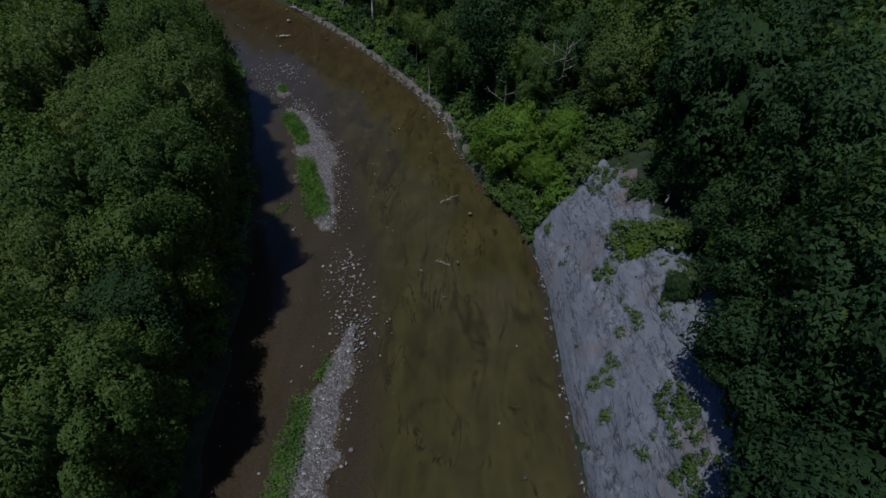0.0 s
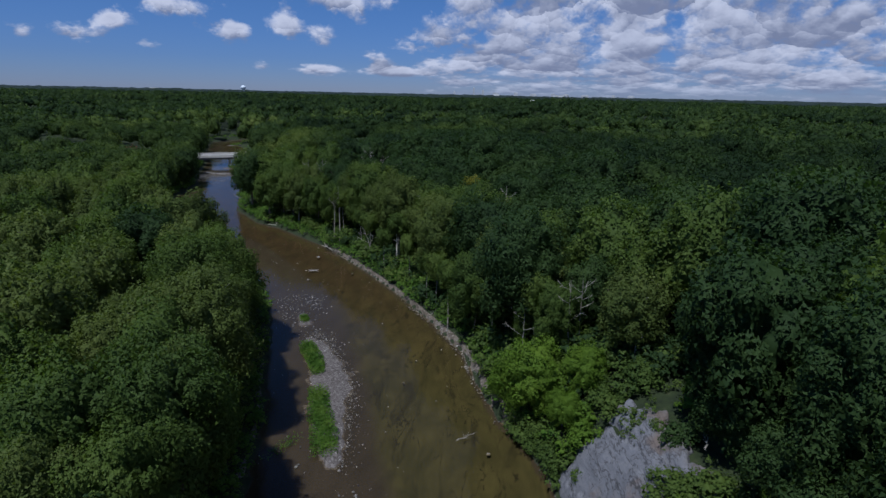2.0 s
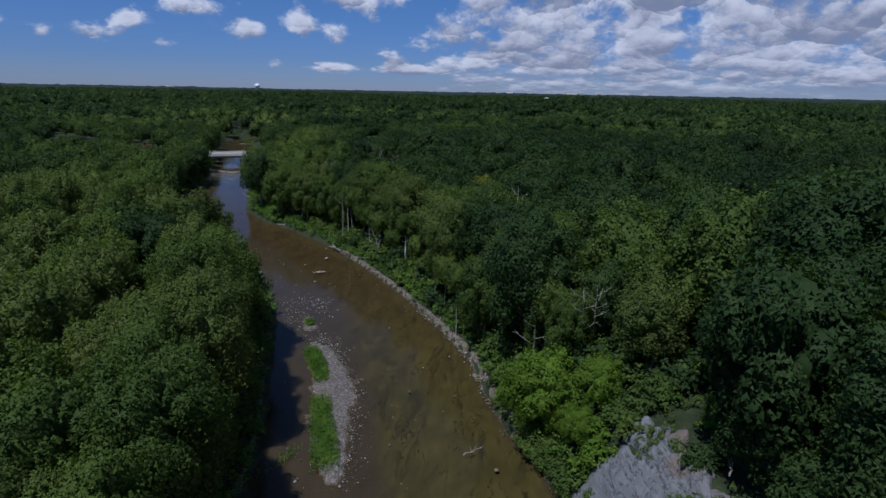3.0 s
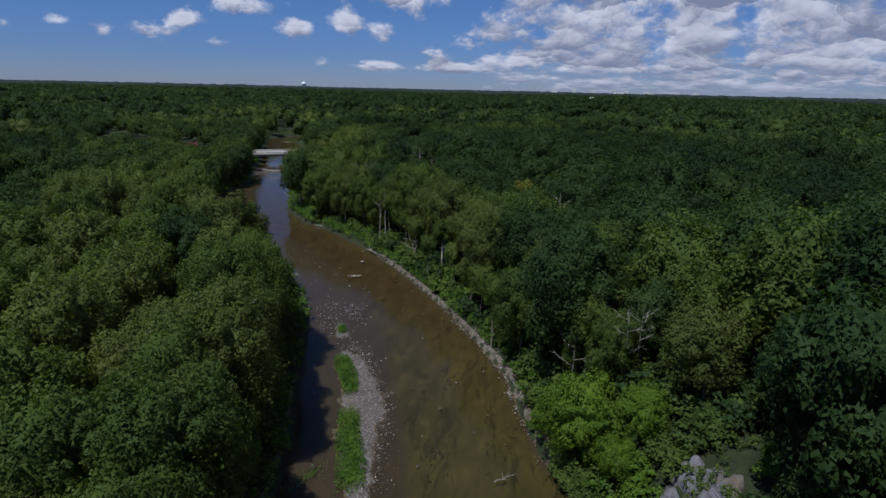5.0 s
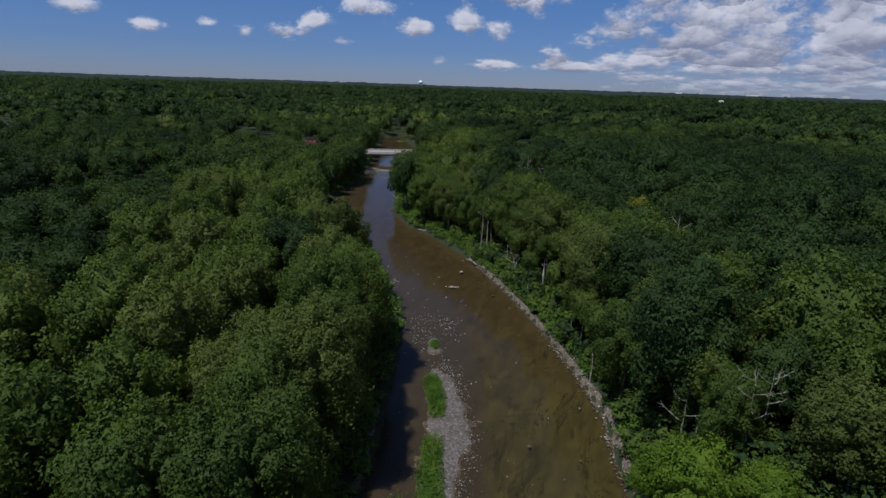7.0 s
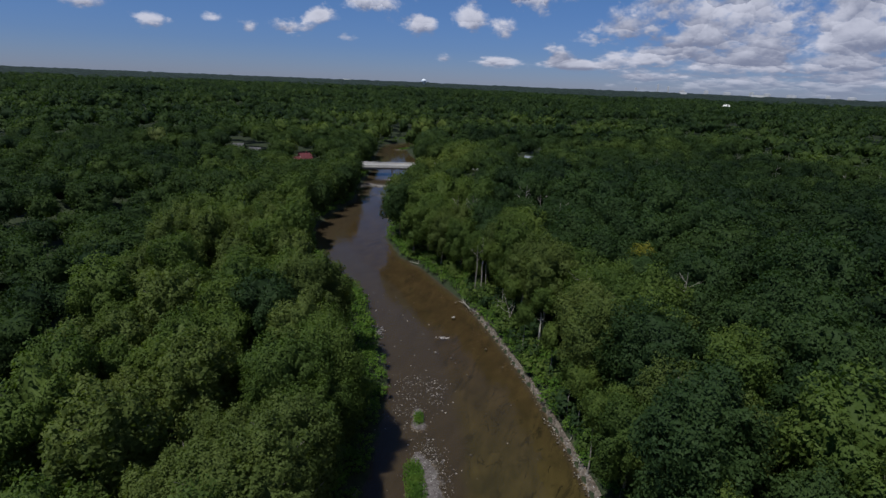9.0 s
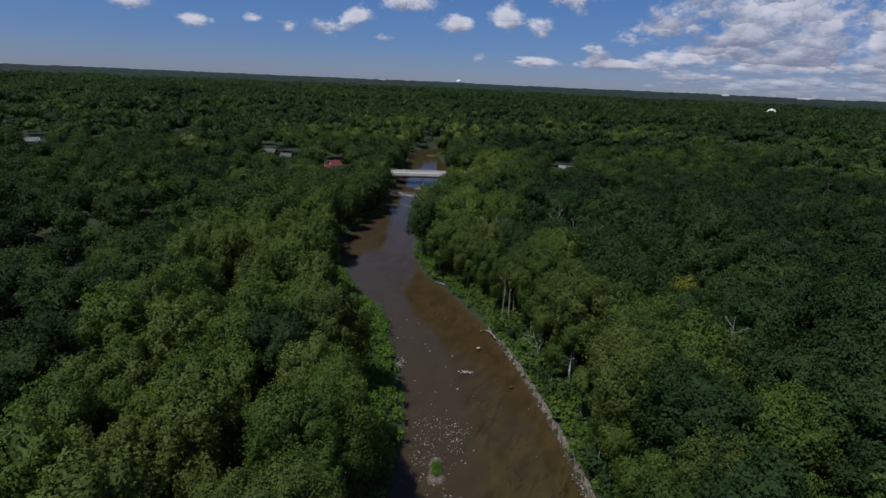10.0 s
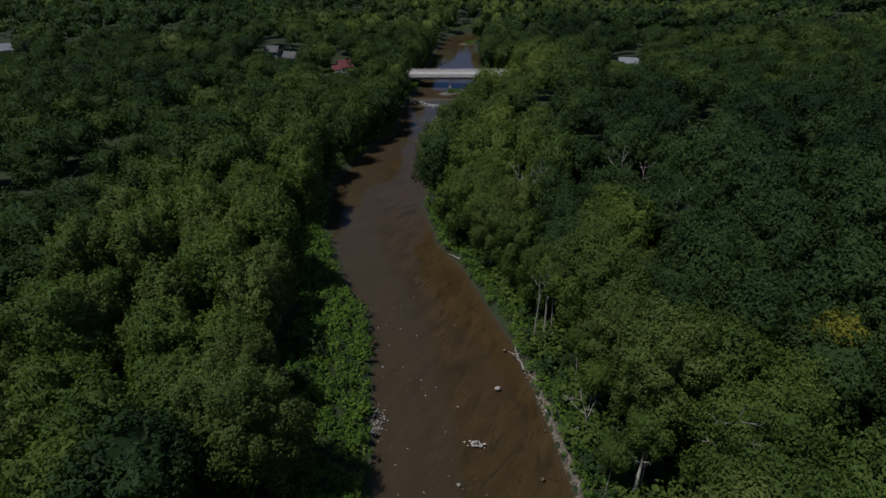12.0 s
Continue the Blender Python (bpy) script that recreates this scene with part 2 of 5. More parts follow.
m, n = material("gravel")
cob = n.add("ShaderNodeTexVoronoi", {"Vector": n.pos, "Scale": 4.5})
grain = n.noise(n.pos, 1.3, 5.0, 0.65).outputs[0]
one = n.add("ShaderNodeSeparateColor", {0: cob.outputs["Color"]}).outputs[0]
surface(n, n.ramp(n.math("MULTIPLY_ADD", one, 0.45, n.math("MULTIPLY", grain, 0.6)), ((0.25, (0.056, 0.047, 0.043)), (0.55, (0.112, 0.099, 0.095)), (0.85, (0.185, 0.168, 0.164)))), 0.9, n.math("SUBTRACT", 1.0, cob.outputs["Distance"]), 0.8, 0.12)
MAT["gravel"] = m
m, n = material("shore_gravel")
cob = n.add("ShaderNodeTexVoronoi", {"Vector": n.pos, "Scale": 3.2})
one = n.add("ShaderNodeSeparateColor", {0: cob.outputs["Color"]}).outputs[0]
grain = n.noise(n.pos, 0.8, 5.0, 0.65).outputs[0]
surface(n, n.ramp(n.math("MULTIPLY_ADD", one, 0.4, n.math("MULTIPLY", grain, 0.65)), ((0.28, (0.050, 0.040, 0.030)), (0.55, (0.110, 0.091, 0.073)), (0.85, (0.21, 0.185, 0.158)))), 0.9, n.math("SUBTRACT", 1.0, cob.outputs["Distance"]), 0.8, 0.12)
MAT["shore_gravel"] = m

m, n = material("river_water")
wave = n.add("ShaderNodeMapping", {"Vector": n.pos, "Rotation": (0, 0, radians(-14)), "Scale": (1.0, 0.55, 1.0)}).outputs[0]
rip = n.noise(wave, 1.9, 4.0, 0.6, 0.4).outputs[0]
calm = n.step(n.noise(n.pos, 0.06, 2.0).outputs[0], 0.35, 0.65, 0.25, 1.0)
bump = n.add("ShaderNodeBump", {"Strength": n.math("MULTIPLY", calm, 0.16), "Distance": 0.12, "Height": rip}).outputs[0]
gl = n.add("ShaderNodeBsdfGlossy", {"Color": (1, 1, 1, 1), "Roughness": 0.06, "Normal": bump})
tp = n.add("ShaderNodeBsdfTransparent", {"Color": (0.86, 0.80, 0.66, 1)})
fr = n.add("ShaderNodeFresnel", {"IOR": 1.33, "Normal": bump})
s = n.add("ShaderNodeMixShader", {0: n.math("MULTIPLY", fr.outputs[0], 0.75)})
n.tree.links.new(tp.outputs[0], s.inputs[1])
n.tree.links.new(gl.outputs[0], s.inputs[2])
n.tree.links.new(s.outputs[0], n.out.inputs[0])
MAT["water"] = m

m, n = material("shale")
tilted = n.add("ShaderNodeMapping", {"Vector": n.pos, "Rotation": (radians(20), radians(35), radians(25)), "Scale": (0.7, 0.7, 3.0)}).outputs[0]
layer = n.noise(tilted, 0.9, 6.0, 0.65, 0.5).outputs[0]
pat = n.noise(n.pos, 0.30, 4.0, 0.6).outputs[0]
fine = n.noise(n.pos, 7.0, 5.0, 0.7).outputs[0]
veins = n.add("ShaderNodeMapping", {"Vector": n.pos, "Rotation": (0, 0, radians(-8)), "Scale": (0.50, 0.09, 0.4)}).outputs[0]
vein = n.math("ABSOLUTE", n.math("SUBTRACT", n.noise(veins, 1.1, 5.0, 0.6, 0.4).outputs[0], 0.5))
split = n.add("ShaderNodeMapping", {"Vector": n.pos, "Rotation": (0, 0, radians(35)), "Scale": (0.9, 0.30, 0.8)}).outputs[0]
split = n.math("ABSOLUTE", n.math("SUBTRACT", n.noise(split, 0.9, 4.0, 0.6, 0.5).outputs[0], 0.5))
crack = n.math("MINIMUM", vein, n.math("MULTIPLY", split, 1.6))
c = n.ramp(n.math("MULTIPLY_ADD", layer, 0.6, n.math("MULTIPLY", fine, 0.4)), ((0.3, (0.100, 0.102, 0.114)), (0.52, (0.148, 0.151, 0.170)), (0.75, (0.205, 0.208, 0.230))))
c = n.mix(n.step(pat, 0.52, 0.72, 0.0, 0.75), c, (0.15, 0.115, 0.10))
c = n.mix(n.step(crack, 0.003, 0.016, 0.7, 0.0), c, (0.028, 0.027, 0.028))
high = n.add("ShaderNodeSeparateXYZ", {0: n.pos}).outputs[2]
c = n.mix(n.step(n.math("MULTIPLY_ADD", pat, 5.0, high), 12.0, 14.0, 0.0, 0.85), c, n.mix(fine, (0.085, 0.060, 0.045), (0.17, 0.14, 0.12)))
surface(n, c, 0.85, n.math("MULTIPLY_ADD", layer, 1.0, n.math("MULTIPLY", fine, 0.5)), 0.8, 0.18)
MAT["shale"] = m

m, n = material("river_stone")
r = n.add("ShaderNodeObjectInfo").outputs["Random"]
i = n.add("ShaderNodeNewGeometry").outputs["Random Per Island"]
g = n.noise(n.pos, 9.0, 4.0, 0.6).outputs[0]
f = n.math("ADD", n.math("MULTIPLY", n.math("FRACT", n.math("ADD", r, i)), 0.6), n.math("MULTIPLY", g, 0.4))
surface(n, n.ramp(f, ((0.2, (0.070, 0.064, 0.058)), (0.6, (0.175, 0.164, 0.155)), (0.9, (0.42, 0.41, 0.395)))), 0.85, g, 0.5)
MAT["stone"] = m


def plain(name, a, b, scale=2.0, rough=0.8, metal=0.0):
    mm, nn = material(name)
    gg = nn.noise(nn.pos, scale, 5.0, 0.6).outputs[0]
    surface(nn, nn.ramp(gg, ((0.3, a), (0.7, b))), rough, gg, 0.25, metal=metal)
    return mm


MAT["concrete"] = plain("concrete", (0.40, 0.385, 0.365), (0.56, 0.545, 0.52), 0.8)
MAT["asphalt"] = plain("asphalt", (0.26, 0.255, 0.25), (0.36, 0.355, 0.345), 1.5)
MAT["steel"] = plain("steel", (0.10, 0.10, 0.105), (0.18, 0.18, 0.18), 1.0, 0.6)
MAT["rail"] = plain("rail", (0.50, 0.50, 0.50), (0.68, 0.68, 0.67), 1.0, 0.5)
MAT["white"] = plain("white_siding", (0.68, 0.68, 0.67), (0.80, 0.80, 0.79), 1.2)
MAT["grey_wall"] = plain("grey_siding", (0.26, 0.27, 0.28), (0.36, 0.36, 0.37), 1.2)
MAT["red_roof"] = plain("red_roof", (0.085, 0.022, 0.026), (0.15, 0.040, 0.045), 1.5)
MAT["grey_roof"] = plain("grey_roof", (0.060, 0.060, 0.066), (0.105, 0.105, 0.112), 1.5)
MAT["blue_roof"] = plain("blue_roof", (0.12, 0.14, 0.165), (0.20, 0.22, 0.245), 1.5)
MAT["glass"] = plain("dark_glass", (0.02, 0.025, 0.03), (0.04, 0.045, 0.05), 1.0, 0.15)
MAT["tank"] = plain("tank_paint", (0.60, 0.68, 0.76), (0.72, 0.78, 0.84), 0.2, 0.5)
MAT["far_wall"] = plain("far_wall", (0.40, 0.42, 0.46), (0.55, 0.56, 0.58), 0.05)
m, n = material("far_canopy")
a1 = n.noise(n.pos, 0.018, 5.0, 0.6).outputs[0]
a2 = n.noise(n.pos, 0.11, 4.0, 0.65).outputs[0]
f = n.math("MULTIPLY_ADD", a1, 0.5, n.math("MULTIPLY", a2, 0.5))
# the cool blue in these greens is distance haze put into the colour
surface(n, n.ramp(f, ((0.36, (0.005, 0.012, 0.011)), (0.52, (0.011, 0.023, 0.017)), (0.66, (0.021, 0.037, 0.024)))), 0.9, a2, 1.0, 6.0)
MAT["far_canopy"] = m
m, n = material("foam")
g = n.noise(n.pos, 2.0, 4.0).outputs[0]
surface(n, n.ramp(g, ((0.3, (0.30, 0.28, 0.26)), (0.7, (0.55, 0.54, 0.52)))), 0.7, g, 0.4)
MAT["foam"] = m


# ---------------- terrain ----------------
RIGHT_BANK = np.array([(12, -80), (11.5, 0), (11.2, 21), (11, 36), (11, 45), (10.2, 52), (8.1, 58), (5.5, 62.5), (2.9, 71), (0.6, 81), (-4.7, 92), (-13.7, 108), (-20.8, 119),
                       (-28.8, 130.6), (-36, 140), (-45, 149), (-54, 158.5), (-63, 165), (-74.5, 180), (-84.5, 203), (-91, 230), (-98, 262), (-112, 302), (-138, 358), (-171, 415), (-169, 440), (-152, 466), (-60, 492)])
LEFT_BANK = np.array([(-16, -80), (-16.4, 0), (-17.4, 20), (-18.8, 32), (-20.5, 45), (-23.5, 60), (-28, 74), (-32, 87), (-37.3, 100.7), (-42, 108.6), (-47, 116), (-53.5, 125.8),
                      (-61, 136.3), (-70, 142), (-78, 150), (-90, 162), (-102, 180), (-107, 196), (-112, 227), (-126, 256), (-139, 293), (-168, 357), (-188, 405), (-195, 427), (-186, 460), (-160, 488), (-60, 518)])
# gravel bars: points of the centre line with the half width there
BARS = [np.array(bar) for bar in (
    [(-24.6, 84.4, 0.5), (-22.6, 81.2, 2.0), (-19.9, 76, 2.4), (-18.2, 72, 2.9), (-17.0, 68, 2.7), (-16.6, 64, 2.3), (-15.2, 60, 1.9), (-14.2, 56.5, 1.7), (-13.4, 53, 0.7)],
    [(-28.3, 94, 0.8), (-26.8, 90.5, 1.0)],
    [(-7.9, 37.0, 0.5), (-8.7, 32.3, 1.15), (-9.2, 28.3, 1.5), (-9.7, 24.5, 2.0), (-9.9, 20.9, 2.3), (-10.6, 8, 2.4), (-11, -6, 2.4)],
    [(-122, 283, 2.6), (-118.5, 289, 2.2)],
    [(-171, 404, 3.0), (-168, 416, 2.6)])]


def hash01(ix, iy, seed):
    k = (ix * 374761393 + iy * 668265263 + seed * 2147483647) & 0xFFFFFFFF
    k = ((k ^ (k >> 13)) * 1274126177) & 0xFFFFFFFF
    return ((k ^ (k >> 16)) & 0xFFFF) / 65535.0


def fbm(x, y, scale=1.0, octaves=4, seed=0):
    """Smooth noise from 0 to 1 over the plan."""
    total, amp, norm = 0.0, 1.0, 0.0
    for o in range(octaves):
        fx, fy = np.asarray(x) * scale + 31.7 * o, np.asarray(y) * scale + 17.3 * o
        ix, iy = np.floor(fx).astype(np.int64), np.floor(fy).astype(np.int64)
        u, v = fx - ix, fy - iy
        u, v = u * u * (3 - 2 * u), v * v * (3 - 2 * v)
        a, b = hash01(ix, iy, seed + o), hash01(ix + 1, iy, seed + o)
        c, d = hash01(ix, iy + 1, seed + o), hash01(ix + 1, iy + 1, seed + o)
        total = total + amp * ((a * (1 - u) + b * u) * (1 - v) + (c * (1 - u) + d * u) * v)
        norm, amp, scale = norm + amp, amp * 0.5, scale * 2.03
    return total / norm


def sstep(x, lo, hi):
    t = np.clip((np.asarray(x, float) - lo) / (hi - lo), 0, 1)
    return t * t * (3 - 2 * t)


def far_from(x, y, line):
    best = np.full(np.shape(x), 1e9)
    for (ax, ay), (bx, by) in zip(line[:-1], line[1:]):
        ex, ey = bx - ax, by - ay
        t = np.clip(((x - ax) * ex + (y - ay) * ey) / (ex * ex + ey * ey), 0, 1)
        best = np.minimum(best, np.hypot(x - ax - t * ex, y - ay - t * ey))
    return best


def bar_share(x, y, bar):
    """0 on the middle of a bar, 1 at its edge."""
    best = np.full(np.shape(x), 1e9)
    for (ax, ay, ah), (bx, by, bh) in zip(bar[:-1], bar[1:]):
        ex, ey = bx - ax, by - ay
        t = np.clip(((x - ax) * ex + (y - ay) * ey) / (ex * ex + ey * ey), 0, 1)
        best = np.minimum(best, np.hypot(x - ax - t * ex, y - ay - t * ey) / (ah + t * (bh - ah)))
    return best * (1.45 - 0.9 * fbm(x, y, 0.55, 4, 21))


def in_river(x, y):
    ring = np.vstack([LEFT_BANK, RIGHT_BANK[::-1]])
    inside = np.zeros(np.shape(x), bool)
    for (ax, ay), (bx, by) in zip(ring, np.roll(ring, -1, 0)):
        if ay != by:
            inside ^= ((ay > y) != (by > y)) & (x < (bx - ax) * (y - ay) / (by - ay) + ax)
    return inside


def river(x, y):
    """Distance from the left and the right bank, signed: below 0 in the river."""
    dl, dr, wet = far_from(x, y, LEFT_BANK), far_from(x, y, RIGHT_BANK), in_river(x, y)
    d = np.minimum(dl, dr)
    return np.where(wet, -d, d), dl, dr


def bluff_share(y):
    return 1 - sstep(y, 53, 92)


def ground_z(x, y):
    x, y = np.asarray(x, float), np.asarray(y, float)
    d, dl, dr = river(x, y)
    right = dr < dl
    rough = fbm(x, y, 0.11, 4, 3) - 0.5
    far = np.hypot(x + 60, y - 150)
    # uplands on both sides
    flat = 0.6 * sstep(d, 0, 0.5) + 1.2 * sstep(d, 0.6, 5.0) + rough * 1.0 * sstep(d, 3, 9)
    rise_r = (8.5 * sstep(dr, 10, 60) + 3.0 * sstep(dr, 60, 260)) * (1 - 0.6 * sstep(y, 180, 280) * (1 - sstep(y, 450, 800)))
    rise_l = 2.5 * sstep(dl, 30, 120) + 8.0 * sstep(dl, 90, 380)
    hills = 9.0 * (fbm(x, y, 0.0016, 3, 11) - 0.45) * sstep(far, 260, 900) + 9.0 * sstep(far, 900, 3500)
    hills = hills + 12.0 * np.exp(-((x - 70) ** 2 + (y - 640) ** 2) / 2e4)
    z = flat + np.where(right, rise_r, rise_l) + hills
    steep = 12.6 * (1 - np.exp(-np.maximum(d, 0) / 6.0)) + 3.0 * sstep(dr, 20, 90) + rough * 0.8 * sstep(d, 1, 5)
    z = np.where(right, z + (np.maximum(steep, z) - z) * bluff_share(y), z)
    # bed: deeper towards the right bank, a shelf of stones on the left
    share = dl / np.maximum(dl + dr, 1e-6)
    bed = -0.16 - 0.42 * sstep(share, 0.35, 0.62) - 0.10 * (fbm(x, y, 0.35, 3, 5) - 0.5)
    bed = bed * sstep(-d, -0.2, 1.2)
    for bar in BARS:
        bed = np.maximum(bed, -0.06 - 0.16 * bar_share(x, y, bar) ** 2)
    return np.where(d < 0, bed, np.maximum(z, 0.02))


def mesh_np(name, verts, faces, mat, smooth=False, normals=None):
    """A mesh from arrays; all faces have as many corners as faces has columns. normals: how soft foliage is shaded."""
    verts, faces = np.ascontiguousarray(verts, dtype=np.float32), np.ascontiguousarray(faces, dtype=np.int32)
    me = bpy.data.meshes.new(name)
    me.vertices.add(len(verts))
    me.vertices.foreach_set("co", verts.ravel())
    me.loops.add(faces.size)
    me.loops.foreach_set("vertex_index", faces.ravel())
    me.polygons.add(len(faces))
    me.polygons.foreach_set("loop_start", np.arange(0, faces.size, faces.shape[1], dtype=np.int32))
    me.update(calc_edges=True)
    if smooth:
        me.shade_smooth()
    if normals is not None:
        me.shade_smooth()
        me.normals_split_custom_set_from_vertices(np.ascontiguousarray(normals, dtype=np.float32))
    me.materials.append(mat)
    return me


def grid_faces(nu, nv):
    i = np.arange(nu * nv).reshape(nu, nv)
    return np.stack([i[:-1, :-1], i[1:, :-1], i[1:, 1:], i[:-1, 1:]], -1).reshape(-1, 4)


def spread(lo, hi, fine, start, end, grow):
    """Even steps from lo to hi, then wider and wider ones out to start and end."""
    mid = np.arange(lo, hi, fine)
    a, b, sa, sb = [lo], [mid[-1]], fine, fine
    while a[-1] > start:
        sa *= grow
        a.append(a[-1] - sa)
    while b[-1] < end:
        sb *= grow
        b.append(b[-1] + sb)
    return np.concatenate([a[:0:-1], mid, b[1:]])


xs = np.concatenate([spread(-215, -75, 2.1, -4700, -215, 1.085)[:-1], spread(-75, 40, 1.3, -75, 4700, 1.075)])
ys = np.concatenate([spread(5, 175, 1.3, -900, 175, 1.07), spread(176, 440, 2.1, 176, 4700, 1.075)])
gx, gy = np.meshgrid(xs, ys, indexing="ij")
flat_x, flat_y = gx.ravel(), gy.ravel()
ground = new("ground", mesh_np("ground", np.stack([flat_x, flat_y, ground_z(flat_x, flat_y)], -1), grid_faces(len(xs), len(ys)), MAT["ground"], True))
tagged(ground, "brown river bed, gravel shore and dark woodland floor", "ground", kind="structure")

# water: a strip between the banks
ring_n = 260


def along(line, count):
    step = np.r_[0, np.cumsum(np.hypot(*np.diff(line, axis=0).T))]
    t = np.linspace(0, step[-1], count)
    return np.stack([np.interp(t, step, line[:, 0]), np.interp(t, step, line[:, 1])], -1)


la, ra = along(LEFT_BANK, ring_n), along(RIGHT_BANK, ring_n)
cross = (ra - la) / np.linalg.norm(ra - la, axis=1)[:, None]
la, ra = la - cross * 2.5, ra + cross * 2.5
rows = np.linspace(0, 1, 9)
wv = la[:, None] * (1 - rows)[None, :, None] + ra[:, None] * rows[None, :, None]
wv = np.concatenate([wv, np.zeros((*wv.shape[:2], 1))], -1).reshape(-1, 3)
water = new("water", mesh_np("water", wv, grid_faces(ring_n, 9)[:, ::-1], MAT["water"], True))
tagged(water, "shallow brown river water with faint ripples", "river", kind="structure")

# shale bluff: a rough, layered face on the right bank
bs, bu = np.arange(-12, 58.5, 0.22), np.linspace(-0.5, 13.0, 72)
sy, su = np.meshgrid(bs, bu, indexing="ij")
bank_x = np.interp(sy, RIGHT_BANK[:, 1], RIGHT_BANK[:, 0])
edge = fbm(sy, su, 0.16, 4, 41)
bx, by = bank_x + su, sy
base = ground_z(bx, by)
slant = su + 0.16 * sy + 1.6 * (fbm(sy, su, 0.16, 3, 44) - 0.5)
strata = fbm(slant, sy * 0.10, 0.80, 4, 51)
groove = np.abs(fbm(slant, sy * 0.07, 0.42, 3, 61) - 0.5) * 2
block = fbm(sy, su, 0.30, 3, 71)
relief = 0.20 * (np.floor(strata * 7) / 7 - 0.42) + 0.15 * (strata - 0.5) - 0.70 * (1 - sstep(groove, 0.0, 0.05)) + 0.60 * (block - 0.5) + 0.20 * (fbm(sy, su, 1.9, 3, 81) - 0.5)
ragged = fbm(sy, su, 0.55, 4, 43) - 0.5
top = np.interp(sy, (0, 16, 19, 22, 26, 32, 36, 41, 46, 51), (6.0, 6.6, 7.8, 8.9, 9.8, 9.9, 9.2, 8.2, 9.2, 8.6))
rim = np.minimum(sstep(su, -0.5, 0.2), 1 - sstep(su + 3.0 * (edge - 0.5) + 3.4 * ragged, top - 0.5, top + 0.7)) * (1 - sstep(sy + 3 * (edge - 0.5) + 4.0 * ragged, 50.6, 52.4))
bz = base + (0.85 + relief * (0.45 + 0.55 * sstep(su, 0, 2))) * rim - 1.2 * (1 - rim)
bluff = new("shale_bluff", mesh_np("shale_bluff", np.stack([bx - 0.55 * relief * rim, by, bz], -1).reshape(-1, 3), grid_faces(*sy.shape), MAT["shale"], True))
tagged(bluff, "bare grey shale bluff with cracked layers above the water", "rock face", kind="structure")


# ---------------- plants ----------------
rng = np.random.default_rng(11)


def unit(v):
    return v / np.maximum(np.linalg.norm(v, axis=-1, keepdims=True), 1e-9)


def leaf_blades(centre, normal, size, aspect, r):
    """Pointed leaves at the given places, facing along the normals."""
    n = unit(normal)
    t = unit(np.cross(n, r.normal(size=n.shape)))
    b = np.cross(n, t)
    s, q = size[:, None], (size * aspect)[:, None]
    back = centre - t * s * 0.6
    v = np.stack([centre + t * s, back + b * q, back - b * q], 1)
    return v.reshape(-1, 3), np.arange(len(centre) * 3).reshape(-1, 3)


turn6 = np.arange(6) * np.pi / 3
CORES = {"cap": (np.vstack([(0, 0, 1), np.stack([np.cos(turn6), np.sin(turn6), np.full(6, -0.1)], -1)]), np.array([(0, k + 1, (k + 1) % 6 + 1) for k in range(6)]))}


def crown(height, radius, low, clumps, leaves, size, seed, shape=0.75, droop=0.0, aspect=0.62, down=1.75, loose=0.28, form=0.0, core="cap", fill=0.56):
    """A crown of leafy clumps from low to height; returns its leaves."""
    r = np.random.default_rng(seed)
    mid, half = (height + low) / 2, (height - low) / 2
    k = np.arange(clumps) + 0.5
    zz = 1 - down * k / clumps
    th = k * 2.39996 + r.normal(0, 0.35, clumps)
    ww = np.sqrt(np.maximum(1 - zz * zz, 0)) ** shape
    lump = 0.70 + 0.42 * r.random(clumps)
    cc = np.stack([np.cos(th) * ww * radius * 0.74 * lump, np.sin(th) * ww * radius * 0.74 * lump, mid + zz * half * 0.82 * (0.86 + 0.28 * r.random(clumps))], -1)
    cr = radius * (0.26 + 0.20 * r.random(clumps)) * (12 / clumps) ** 0.25
    pick = r.choice(clumps, leaves, p=cr ** 2 / (cr ** 2).sum())
    dirs = unit(r.normal(size=(leaves, 3)) + (0, 0, 0.35) + 0.55 * unit(cc[pick] - (0, 0, mid)))
    depth = np.where(r.random(leaves) < 0.16, r.uniform(0.2, 0.8, leaves), r.uniform(0.84, 1.10, leaves))
    place = cc[pick] + dirs * (cr[pick] * depth)[:, None] * (1, 1, 0.78)
    place[:, 2] -= droop * r.random(leaves) * np.hypot(place[:, 0], place[:, 1]) * 0.3
    facing = 0.55 * dirs + 0.8 * unit(place - (0, 0, mid - 0.5 * half)) + r.normal(0, loose, (leaves, 3)) + (0, 0, 0.15)
    v, f = leaf_blades(place, facing, size * r.uniform(0.65, 1.25, leaves), aspect, r)
    soft = unit((0.75 - 0.4 * form) * unit(facing) + (0.5 + 0.5 * form) * dirs + 0.5 * unit(place - (0, 0, mid - 0.5 * half)))
    # dense inner foliage of each clump
    cv, cf = CORES[core]
    lumps = cv[None] * (cr * fill)[:, None, None] * (1, 1, 0.78) * r.uniform(0.78, 1.16, (clumps, len(cv), 1)) + cc[:, None]
    bend = unit(cv[None] + 0.6 * unit(cc - (0, 0, mid - 0.5 * half))[:, None])
    faces = (cf[None] + (np.arange(clumps) * len(cv))[:, None, None]).reshape(-1, 3) + len(v)
    return np.concatenate([v, lumps.reshape(-1, 3)]), np.concatenate([f, faces]), np.concatenate([np.repeat(soft, 3, 0), bend.reshape(-1, 3)])


